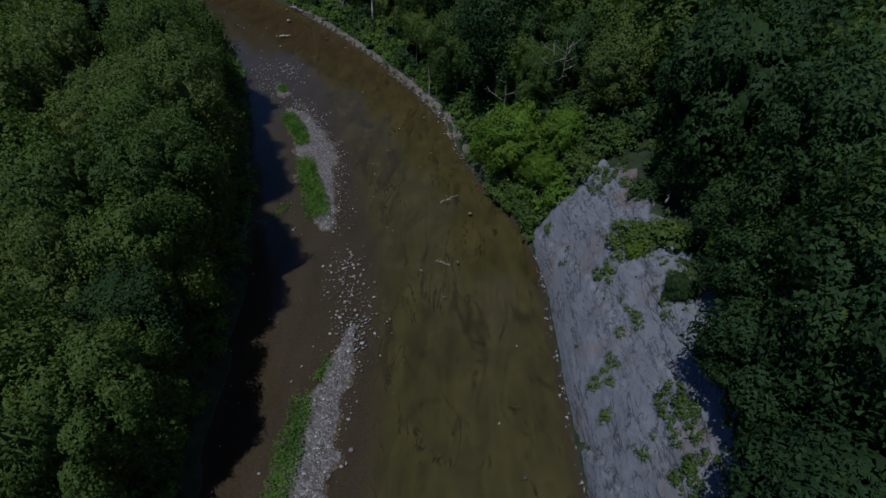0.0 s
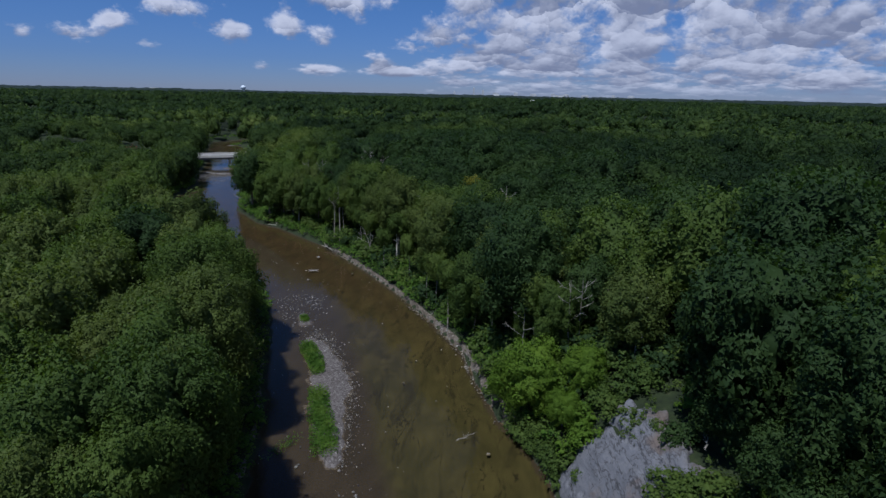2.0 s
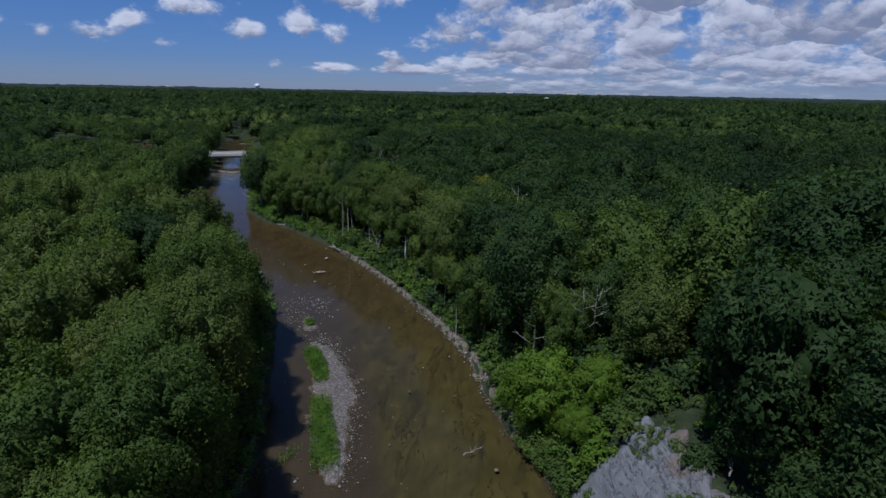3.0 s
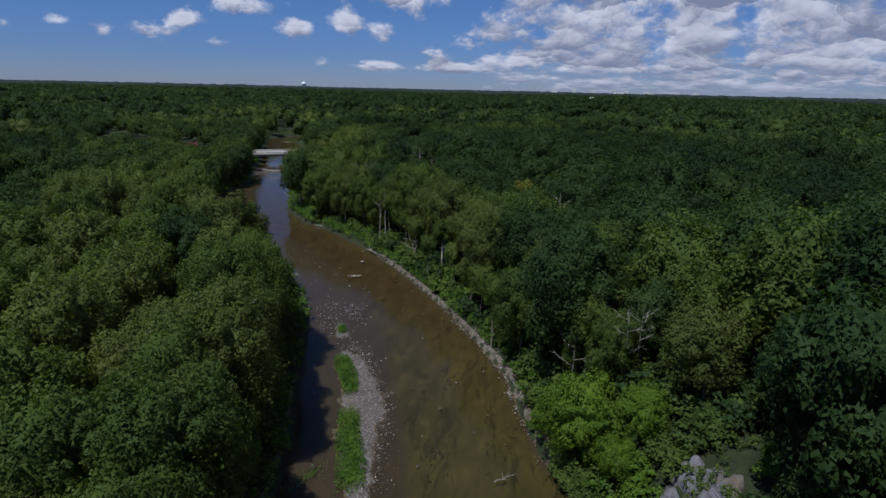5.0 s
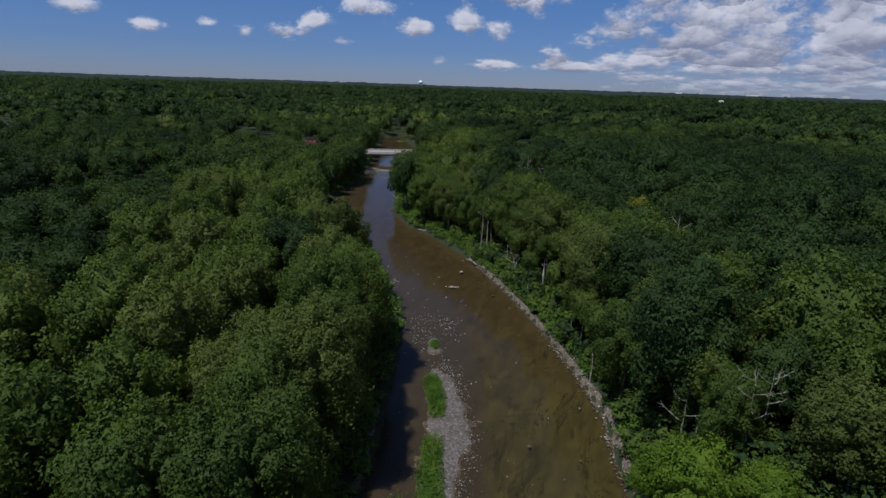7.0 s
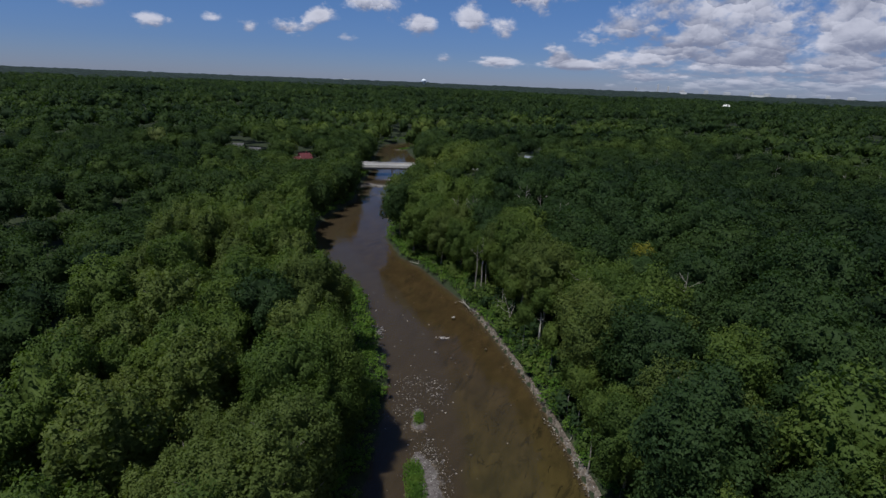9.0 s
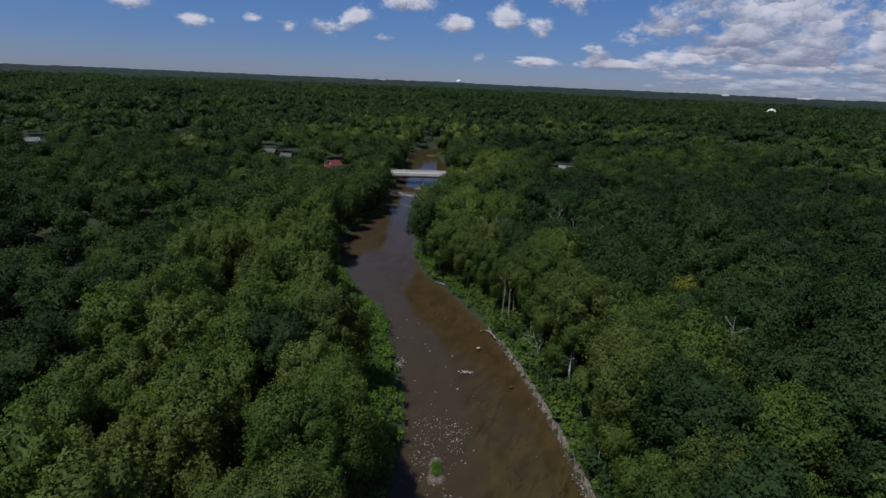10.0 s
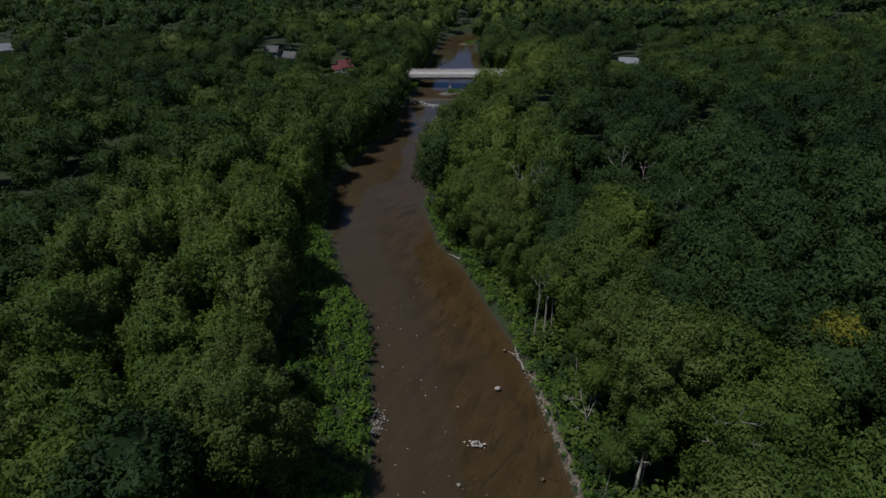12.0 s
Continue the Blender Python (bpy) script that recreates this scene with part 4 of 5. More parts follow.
# clumps of shrubs on the rock face and along its broken edges
for bx3, by3, wide3, count, lo, hi, leaf in ((17.4, 39.6, 1.0, 12, 0.5, 1.1, "leaf_mid"), (14.6, 38.0, 0.7, 7, 0.3, 0.6, "leaf_mid"), (16.8, 48.6, 1.2, 12, 0.3, 0.7, "leaf_mid"), (21.6, 49.0, 0.8, 8, 0.5, 1.0, "leaf_bright"),
                                              (19.6, 38.6, 1.0, 12, 0.6, 1.2, "leaf_mid"), (12.8, 25.1, 0.25, 3, 0.3, 0.5, "leaf_mid"), (15.7, 22.0, 0.9, 9, 0.3, 0.7, "leaf_mid"), (13.6, 27.9, 0.5, 4, 0.25, 0.45, "leaf_mid"),
                                              (15.6, 18.3, 0.8, 8, 0.3, 0.7, "leaf_mid"), (12.6, 52.6, 0.9, 14, 0.6, 1.2, "leaf_bright"), (15.5, 53.8, 0.9, 12, 0.5, 1.0, "leaf_mid"), (19.5, 54.6, 1.1, 14, 0.6, 1.2, "leaf_mid"),
                                              (19.8, 45.0, 0.8, 8, 0.5, 1.0, "leaf_dark"), (20.8, 31.5, 0.9, 8, 0.5, 1.0, "leaf_dark"), (19.8, 24.0, 0.9, 8, 0.5, 1.0, "leaf_dark")):
    ux, uy = bx3 + rng.normal(0, wide3 * 0.7, count), by3 + rng.normal(0, wide3, count)
    woods("bluff_shrubs", ux, uy, shrub_moulds, rng, lo, hi, MAT[leaf], "green shrubs clinging to the shale slope", "shrubs", ground_z(ux, uy) + 0.5)

# gravel bars
for spot in BARS:
    lo, hi = spot.min(0)[:2] - 4.0, spot.max(0)[:2] + 4.0
    step = 0.26 if hi[1] < 120 else 0.6
    ax, ay = np.arange(lo[0], hi[0], step), np.arange(lo[1], hi[1], step)
    bx2, by2 = np.meshgrid(ax, ay, indexing="ij")
    bz2 = 0.20 - 0.26 * bar_share(bx2, by2, spot) ** 2 + 0.12 * (fbm(bx2, by2, 1.6, 3, 23) - 0.5)
    bar = new("gravel_bar", mesh_np("gravel_bar", np.stack([bx2, by2, np.where(bz2 > -0.1, bz2, ground_z(bx2, by2) - 0.15)], -1).reshape(-1, 3), grid_faces(*bx2.shape), MAT["gravel"], True))
    tagged(bar, "low bar of pale river gravel", "gravel bar", kind="structure")


def tufts(name, line, half, count, size, height, label, seed):
    """Grass and weeds over a strip of a bar."""
    r = np.random.default_rng(seed)
    pts = along(np.array(line, float), 400)[r.integers(400, size=count * 2)] + r.normal(0, half * 0.5, (count * 2, 2))
    keep = far_from(pts[:, 0], pts[:, 1], np.array(line, float)) < half * (0.6 + 0.6 * fbm(pts[:, 0], pts[:, 1], 0.5, 3, seed))
    pts = pts[keep][:count]
    hump = height * (0.35 + 0.9 * fbm(pts[:, 0], pts[:, 1], 0.9, 3, seed + 1))
    z = 0.12 + hump * np.sqrt(r.random(len(pts)))
    face = r.normal(0, 0.75, (len(pts), 3)) + (0, 0, 0.8)
    v, f = leaf_blades(np.column_stack([pts, z]), face, size * r.uniform(0.6, 1.3, len(pts)), 0.5, r)
    return tagged(new(name, mesh_np(name, v, f, MAT["grass"])), label, "grass", kind="stuff")


GRASS = "bright green grass and weeds on a gravel bar"
tufts("bar_grass", [(-24.2, 81.8), (-22.2, 77.8), (-20.0, 73.0)], 1.45, 4600, 0.15, 0.55, GRASS, 501)
tufts("bar_grass", [(-18.6, 67.6), (-17.5, 63.5), (-15.9, 59.5), (-14.7, 55)], 1.75, 6000, 0.15, 0.60, GRASS, 503)
tufts("bar_grass", [(-10.9, 28.4), (-11.1, 25), (-11.2, 21), (-11.5, 12), (-11.7, 2)], 1.35, 9000, 0.12, 0.60, GRASS, 505)
tufts("bar_grass", [(-28.0, 93.2), (-27.0, 90.8)], 0.8, 900, 0.14, 0.45, GRASS, 507)
tufts("bar_grass", [(-9.6, 33.0), (-10.2, 30.5)], 0.8, 260, 0.12, 0.35, GRASS, 509)
tufts("bar_grass", [(-20.5, 53.5), (-18.5, 57.5)], 1.2, 260, 0.12, 0.30, GRASS, 511)
tufts("bar_grass", [(-121.0, 285.0), (-119.0, 288.5)], 2.0, 700, 0.35, 1.0, "weeds on a small island below the bridge", 513)
tufts("bar_grass", [(-170.0, 404.0), (-167.5, 414.0)], 2.6, 500, 0.5, 0.9, "yellow-green weeds on a gravel island upstream", 515)


def pebble(level, seed, flat=0.6):
    bm = bmesh.new()
    bmesh.ops.create_icosphere(bm, subdivisions=level, radius=1.0)
    r = np.random.default_rng(seed)
    v = np.array([p.co for p in bm.verts]) * r.uniform(0.78, 1.18, (len(bm.verts), 1)) * (1.0, r.uniform(0.6, 0.9), flat)
    f = np.array([[p.index for p in q.verts] for q in bm.faces])
    bm.free()
    return v, f


stone_moulds = [pebble(1, 520 + k) for k in range(5)]


def stones(name, x, y, lo, hi, label, z=None):
    ok = np.ones(len(x), bool)
    return woods(name, x[ok], y[ok], stone_moulds, rng, lo, hi, MAT["stone"], label, "stones", z)


# gravel stones on the bars: bigger ones above the water line
for line, sigma, count, lo, hi in (
    ([(-22.5, 84), (-18.2, 77), (-16.0, 73), (-14.4, 68), (-13.9, 63.5), (-12.6, 58), (-12.2, 52)], 0.9, 900, 0.04, 0.15),
    ([(-24.6, 87.5), (-22.0, 83.0), (-19.5, 79.5)], 1.1, 420, 0.05, 0.18),
    ([(-7.6, 36.8), (-8.4, 31.5), (-8.6, 27.5), (-8.7, 20), (-9.3, 8), (-9.6, -2)], 0.75, 1700, 0.05, 0.20),
    ([(-10.6, 47.6), (-9.0, 42), (-8.0, 37), (-7.6, 33.5)], 1.2, 420, 0.05, 0.24),
    ([(-34.5, 104), (-31.5, 97.5), (-28, 89)], 1.6, 300, 0.06, 0.17),
    ([(-30, 104), (-27.0, 96)], 1.5, 160, 0.08, 0.20),
    ([(-48.2, 119.0), (-46.0, 115.2)], 0.7, 260, 0.08, 0.24),
    ([(-126, 267), (-119, 263), (-111, 265), (-103, 266)], 1.3, 260, 0.2, 0.5),
    ([(-112, 246), (-106, 240)], 2.2, 70, 0.15, 0.4),
    ([(-140, 322), (-128, 330)], 3.5, 120, 0.2, 0.5),
):
    sx, sy2 = around(line, sigma, count, rng)
    d, _, _ = river(sx, sy2)
    off = np.min([bar_share(sx, sy2, b) for b in BARS], axis=0)
    zz = np.where(off < 0.95, 0.20 - 0.26 * off ** 2, -0.02)
    stones("gravel_stones", sx[d < 0.5], sy2[d < 0.5], lo, hi, "loose pale river stones", zz[d < 0.5])
# stony strip at the foot of the right bank
sx, sy2 = around([(6.3, 60.5), (2.7, 71), (0.6, 80.5), (-4.4, 91.5), (-8.5, 98), (-13.4, 107.6), (-20.6, 119), (-28.4, 130), (-36, 140)], 0.42, 2000, rng)
keep = rng.random(len(sx)) < np.where((sy2 > 69) & (sy2 < 99), 1.0, 0.35)
stones("shore_stones", sx[keep], sy2[keep], 0.06, 0.22, "pale stones at the foot of the river bank", ground_z(sx[keep], sy2[keep]).clip(-0.05, 0.7))
bank_y = np.linspace(60.5, 136, 190)
bank_x = np.interp(bank_y, RIGHT_BANK[:, 1], RIGHT_BANK[:, 0])
ashore = np.stack([np.gradient(bank_y), -np.gradient(bank_x)], -1)
ashore = unit(ashore)
over = np.linspace(-0.30, 0.85, 7)
wide = 0.55 + 0.8 * fbm(bank_y, bank_y * 0, 0.16, 4, 37)
px = bank_x[:, None] + ashore[:, :1] * over[None] * wide[:, None]
py = bank_y[:, None] + ashore[:, 1:] * over[None] * wide[:, None]
pz = np.maximum(ground_z(px, py), -0.05 + 0.22 * over[None]) + 0.05 + 0.12 * (fbm(px, py, 1.3, 3, 39) - 0.5)
shore = new("gravel_shore", mesh_np("gravel_shore", np.stack([px, py, pz], -1).reshape(-1, 3), grid_faces(*px.shape)[:, ::-1], MAT["shore_gravel"], True))
tagged(shore, "narrow strip of pale gravel along the river bank", "gravel shore", kind="structure")
# rubble at the foot of the rock face
sx, sy2 = around([(11.3, 18), (11.1, 36), (11.1, 45), (10.4, 52), (9.0, 56)], 0.35, 420, rng)
stones("shale_rubble", sx, sy2, 0.06, 0.22, "grey shale rubble at the water's edge", np.full(len(sx), 0.05))
# scattered stones over the shallow shelf
sx, sy2 = scatter(-60, 12, 16, 150, 2.1, rng, 0.9)
d, dl, dr = river(sx, sy2)
keep = (d < -0.6) & (rng.random(len(sx)) < 0.45 * (1 - 0.85 * sstep(dl / (dl + dr), 0.3, 0.6)))
stones("scattered_stones", sx[keep], sy2[keep], 0.07, 0.20, "small stones standing out of the shallow river", np.full(int(keep.sum()), -0.01))

# single boulders
boulder_meshes = []
for k in range(4):
    v, f = pebble(2, 560 + k, 0.62)
    boulder_meshes.append(mesh_np("boulder", v, f, MAT["stone"], True))
BOULDERS = [(-7.7, 71.4, 0.36), (-35.2, 130.6, 0.62), (-52, 126.9, 0.36), (-18.2, 116.2, 0.35), (-6.4, 24.3, 0.33), (-8.9, 27.2, 0.45), (-4.6, 38.3, 0.25), (-12.3, 52.0, 0.32),
            (-9.8, 39.2, 0.28), (-1.6, 71.0, 0.22), (2.0, 47.0, 0.34), (0.6, 41.5, 0.30), (3.6, 56.2, 0.4), (-24.6, 118.9, 0.4), (-33.5, 120.5, 0.45), (-27.6, 129.4, 0.45), (-37.5, 139.0, 0.4),
            (-20.2, 118.2, 0.38), (-43.5, 124.6, 0.25), (-15.2, 37.6, 0.2), (-17.0, 52.3, 0.3), (-12.4, 30.7, 0.22), (-29.6, 112.8, 0.35), (-33.0, 113.6, 0.4), (-38.0, 120.0, 0.28), (-25.0, 108.0, 0.3)]
for k, (x, y, s) in enumerate(BOULDERS):
    b = new("boulder", boulder_meshes[k % 4])
    b.matrix_world = pose(x, y, float(ground_z(x, y)) * 0.3 - 0.02 + 0.12 * s, 0, 0, 47 * k) @ Matrix.Diagonal((0.7 * s, 0.7 * s, 0.7 * s, 1))
    tagged(b, "pale rounded boulder standing in the shallow river", "boulder", "river boulders")

# driftwood
def driftwood(x, y, z, turn, length, thick, seed, branches=5):
    r = np.random.default_rng(seed)
    t = np.linspace(0, 1, 7)
    main = np.stack([t * length, r.normal(0, 0.10, 7), 0.1 + 0.10 * length * t * t * 0.5 + r.normal(0, 0.05, 7)], -1)
    pieces = [tube(main, thick * (1 - 0.7 * t))]
    for k in range(branches):
        f = r.uniform(0.3, 0.95)
        o = np.array([np.interp(f, t, main[:, c]) for c in range(3)])
        q = unit(np.array([0.5, r.normal(0, 0.9), abs(r.normal(0.5, 0.4))])) * length * r.uniform(0.15, 0.35)
        pieces.append(tube(o + np.outer([0, 0.5, 1], q), thick * np.array([0.45, 0.3, 0.1]), 5))
    v, f = join(pieces)
    ob = new("driftwood_log", mesh_np("driftwood_log", v, f, MAT["pale_bark"], True))
    ob.matrix_world = pose(x, y, z, 0, 0, turn)
    return tagged(ob, "bleached driftwood log with broken branches on the bank", "log", "driftwood")


driftwood(-53.4, 160.2, 0.1, 168, 5.2, 0.20, 601)
driftwood(-33.0, 135.2, 0.5, 128, 4.6, 0.20, 602, 7)
driftwood(-30.5, 133.8, 0.4, 150, 2.6, 0.11, 603)
driftwood(-4.6, 93.4, 0.5, 20, 3.0, 0.12, 604, 7)
driftwood(-5.6, 94.6, 0.5, 75, 2.4, 0.10, 605, 5)
driftwood(-82.0, 200.5, 0.4, 140, 5.0, 0.18, 606, 6)
driftwood(19.9, 41.5, 11.6, 60, 2.4, 0.09, 607, 4)
driftwood(0.0, 58.2, -0.05, 35, 2.4, 0.08, 608, 6)
driftwood(1.2, 46.4, -0.05, 160, 1.6, 0.06, 609, 4)


# ---------------- single trees ----------------
def dead_tree(x, y, h, thick, seed, limbs=6, reach=0.26, fork=0.45, lean=0.05, twigs=3, tilt=0.0, label="bare dead tree with bleached branches", bark="pale_bark"):
    z = float(ground_z(x, y))
    v, f = wood(max(h + 2.0 - z, 5.0), thick, seed, limbs, lean, reach, fork, twigs)
    ob = new("dead_tree", mesh_np("dead_tree", v, f, MAT[bark], True))
    ob.matrix_world = pose(x, y, z, tilt, tilt * 0.6, seed * 37 % 360)
    return tagged(ob, label, "dead tree", "dead trees")


dead_tree(-14.8, 119.4, 7.5, 0.34, 701, 4, 0.15, 0.70, 0.03, 2, label="thick pale sycamore trunk forking near its top", bark="bleached_bark")
dead_tree(-32.5, 141.0, 14.0, 0.20, 702, 5, 0.16, 0.55)
dead_tree(-33.8, 141.6, 12.0, 0.16, 703, 5, 0.16, 0.55)
dead_tree(-6.2, 116.6, 10.0, 0.09, 704, 7, 0.22, 0.45, 0.09, 4, bark="bark")
dead_tree(0.8, 110.0, 10.0, 0.08, 705, 9, 0.18, 0.45, 0.05, 5, bark="bark")
dead_tree(8.8, 120.7, 18.5, 0.20, 706, 8, 0.20, 0.55, 0.05, 5)
dead_tree(-20.6, 125.5, 7.5, 0.14, 707, 6, 0.35, 0.3, 0.12, 4, 14)
dead_tree(-20.6, 136.0, 13.0, 0.18, 708, 7, 0.26, 0.5, 0.07, 4)
dead_tree(13.0, 64.4, 16.5, 0.11, 709, 8, 0.22, 0.5, 0.06, 4)
dead_tree(14.8, 66.5, 16.0, 0.09, 710, 6, 0.22, 0.6, 0.07, 4)
dead_tree(8.0, 68.5, 12.0, 0.12, 711, 6, 0.30, 0.4, 0.06, 4)
dead_tree(-8.0, 119.5, 17.0, 0.20, 712, 8, 0.22, 0.6, 0.06, 4)
dead_tree(-43.8, 160.5, 12.5, 0.22, 713, 6, 0.2, 0.6)
dead_tree(-60.0, 167.0, 12.0, 0.20, 714, 6, 0.2, 0.6, 0.05, 3, 8)
for k in range(7):
    dead_tree(-52.0 + 9 * k + float(rng.normal(0, 2)), 176.0 + float(rng.normal(0, 7)), 19.0 + float(rng.normal(0, 1.5)), 0.2, 720 + k, 8, 0.2, 0.55, 0.05, 5, label="grey dead tree standing among green crowns")
for k in range(16):
    dead_tree(-18 + 7.5 * k + float(rng.normal(0, 3)), 262 + 3.0 * k + float(rng.normal(0, 9)), 17.0 + float(rng.normal(0, 1.5)), 0.22, 740 + k, 6, 0.14, 0.5, 0.04, 2, label="bare grey trunk in a stand of dead trees")

for k in range(14):
    dead_tree(24 + 4.4 * k + float(rng.normal(0, 2)), 394 + 1.4 * k + float(rng.normal(0, 8)), 19.0 + float(rng.normal(0, 1.5)), 0.2, 780 + k, 6, 0.14, 0.4, 0.04, 2, label="bare grey trunk in a stand of dead trees")
bright = make_tree("young_maple_tree", "young maple with bright yellow-green layered leaves", "tree", MAT["leaf_bright"], MAT["bark"], (11.0, 4.8, 0.8, 30, 15000, 0.165, 0.16, 0.7), 801, "bankside saplings")
bright.matrix_world = pose(8.9, 60.4, 1.4, 0, 0, 20)
for x, y, z, s, turn in ((11.3, 55.2, 3.8, 0.48, 130), (14.0, 58.5, 6.0, 0.62, 250), (5.4, 66.0, 0.9, 0.45, 80), (22.6, 49.6, 10.8, 0.30, 10), (22.0, 34.2, 11.0, 0.36, 60), (17.0, 38.0, 7.6, 0.22, 200), (18.6, 18.0, 9.0, 0.42, 300)):
    t = copy_thing(bright, Matrix())
    t.matrix_basis = pose(x, y, z, 0, 0, turn) @ Matrix.Diagonal((s, s, s, 1))
yellow = make_tree("locust_tree", "tree with yellowing leaves among green crowns", "tree", MAT["leaf_yellow"], MAT["bark"], (16.5, 3.4, 5.0, 14, 4200, 0.24, 0.2, 0.8), 803, "riverside forest")
yellow.matrix_world = pose(1.2, 138.1, float(ground_z(1.2, 138.1)) - 0.2)
pale = make_tree("willow_tree", "pale grey-green willow crown above the wood", "tree", MAT["leaf_pale"], MAT["bark"], (17.5, 6.4, 5.0, 18, 3000, 0.32, 0.24, 0.8), 804, "riverside forest")
pale.matrix_world = pose(-230, 241.5, float(ground_z(-230, 241.5)) + 1.0)
rim_tree = make_tree("small_oak", "small dark oak leaning over the rock face", "tree", MAT["leaf_dark"], MAT["bark"], (10.0, 4.8, 1.5, 22, 11000, 0.175, 0.16, 0.7), 806, "bankside saplings")
rim_tree.matrix_world = pose(19.6, 20.6, 8.8, 0, -8, 40)
for x, y, z, s, turn in ((18.8, 13.2, 8.6, 1.05, 100), (22.2, 28.5, 9.8, 0.95, 210), (23.4, 35.0, 10.2, 0.85, 330), (22.6, 41.5, 10.0, 0.72, 60), (23.8, 46.5, 10.4, 0.8, 170), (21.0, 8.0, 9.4, 1.1, 10), (24.5, 18.0, 11.0, 1.2, 80), (19.2, 25.2, 8.6, 0.45, 140), (18.6, 32.0, 8.4, 0.30, 250)):
    t = copy_thing(rim_tree, Matrix())
    t.matrix_basis = pose(x, y, z, 0, 0, turn) @ Matrix.Diagonal((s, s, s, 1))
slender = make_tree("slender_sapling", "slender young tree with a thin pale bare stem", "tree", MAT["leaf_mid"], MAT["pale_bark"], (12.5, 2.5, 6.0, 14, 3800, 0.15, 0.12, 0.8), 811, "bankside saplings", 0)
slender.matrix_world = pose(-2.3, 88.4, 0.7)
for x, y, s, turn in ((0.8, 89.8, 1.0, 60), (3.2, 87.0, 0.85, 140), (-4.6, 95.8, 0.95, 200), (-6.5, 99.5, 0.9, 280), (4.5, 79.5, 0.9, 33), (-33.4, 145.2, 1.1, 99), (-50.6, 161.4, 1.0, 12), (-17.5, 118.5, 0.8, 170), (-22.0, 128.0, 0.85, 210), (-25.5, 134.0, 0.8, 45), (-11.0, 109.0, 0.9, 130), (-14.5, 120.0, 1.0, 75), (-31.6, 142.2, 1.15, 20), (9.6, 69.2, 1.0, 310)):
    t = copy_thing(slender, Matrix())
    t.matrix_basis = pose(x, y, float(ground_z(x, y)) - 0.1, 0, 0, turn) @ Matrix.Diagonal((s, s, s, 1))


# ---------------- bridge ----------------
def box(x0, x1, y0, y1, z0, z1, bevel=0.0):
    bm = bmesh.new()
    bmesh.ops.create_cube(bm, size=1.0)
    for p in bm.verts:
        p.co = Vector(((x0 + x1) / 2 + p.co.x * (x1 - x0), (y0 + y1) / 2 + p.co.y * (y1 - y0), (z0 + z1) / 2 + p.co.z * (z1 - z0)))
    if bevel:
        bmesh.ops.bevel(bm, geom=bm.edges[:], offset=bevel, segments=1, affect="EDGES")
    return bm


def bm_part(name, bm, mat, parent, label=""):
    me = bpy.data.meshes.new(name)
    bm.to_mesh(me)
    bm.free()
    me.materials.append(mat)
    return part(name, me, parent, label)


bridge = tagged(new("road_bridge"), "low concrete road bridge on a single central pier", "bridge")
bridge.matrix_world = pose(-127.3, 298.0, 0, 0, 0, 27)
bm_part("deck", box(-26, 26, -5.0, 5.0, 4.35, 4.95, 0.04), MAT["concrete"], bridge)
bm_part("roadway", box(-26, 26, -4.3, 4.3, 4.954, 5.00), MAT["asphalt"], bridge, "worn grey asphalt roadway")
for side in (-1, 1):
    wall = bm_part("parapet", box(-26, 26, side * 4.72 - 0.22, side * 4.72 + 0.22, 4.95, 5.70, 0.05), MAT["concrete"], bridge)
    bm_part("handrail", box(-26, 26, side * 4.72 - 0.08, side * 4.72 + 0.08, 6.0, 6.12, 0.02), MAT["rail"], wall, "pale steel handrail")
    for k in range(18):
        bm_part("rail_post", box(-25.5 + 3 * k - 0.06, -25.5 + 3 * k + 0.06, side * 4.72 - 0.06, side * 4.72 + 0.06, 5.70, 6.02), MAT["rail"], wall)
for k in range(5):
    bm_part("girder", box(-25, 25, -4.3 + 2.15 * k - 0.2, -4.3 + 2.15 * k + 0.2, 3.45, 4.346), MAT["steel"], bridge, "dark steel girder")
pier = bm_part("pier", box(-0.5, 0.5, -4.6, 4.6, 2.75, 3.446, 0.05), MAT["concrete"], bridge)
for k in range(3):
    bm_part("column", box(-0.42, 0.42, -3.6 + 3.6 * k - 0.45, -3.6 + 3.6 * k + 0.45, -0.6, 2.746, 0.08), MAT["concrete"], pier)
for x in (-20.5, 20.5):
    bm_part("abutment", box(x - 4.5 if x < 0 else x, x if x < 0 else x + 4.5, -5.2, 5.2, -0.8, 3.446, 0.06), MAT["concrete"], bridge)
for side in (-1, 1):
    bm = box(side * 26, side * 58, -4.0, 4.0, 4.55, 4.99)
    for p in bm.verts:
        if abs(p.co.x) > 50:
            p.co.z -= 1.2
    me = bpy.data.meshes.new("road")
    bm.to_mesh(me)
    bm.free()
    me.materials.append(MAT["asphalt"])
    road = new("road", me)
    road.matrix_world = bridge.matrix_world
    tagged(road, "grey asphalt road leading to the bridge", "road", kind="structure")
    bm = box(side * 25, side * 58, -6.5, 6.5, -1.0, 4.54)
    for p in bm.verts:
        if p.co.z > 2:
            p.co.y *= 0.7
            p.co.z -= 1.2 if abs(p.co.x) > 50 else 0
    me = bpy.data.meshes.new("embankment")
    bm.to_mesh(me)
    bm.free()
    me.materials.append(MAT["ground"])
    bank = new("embankment", me)
    bank.matrix_world = bridge.matrix_world
    tagged(bank, "green earth embankment under the road", "embankment", kind="structure")

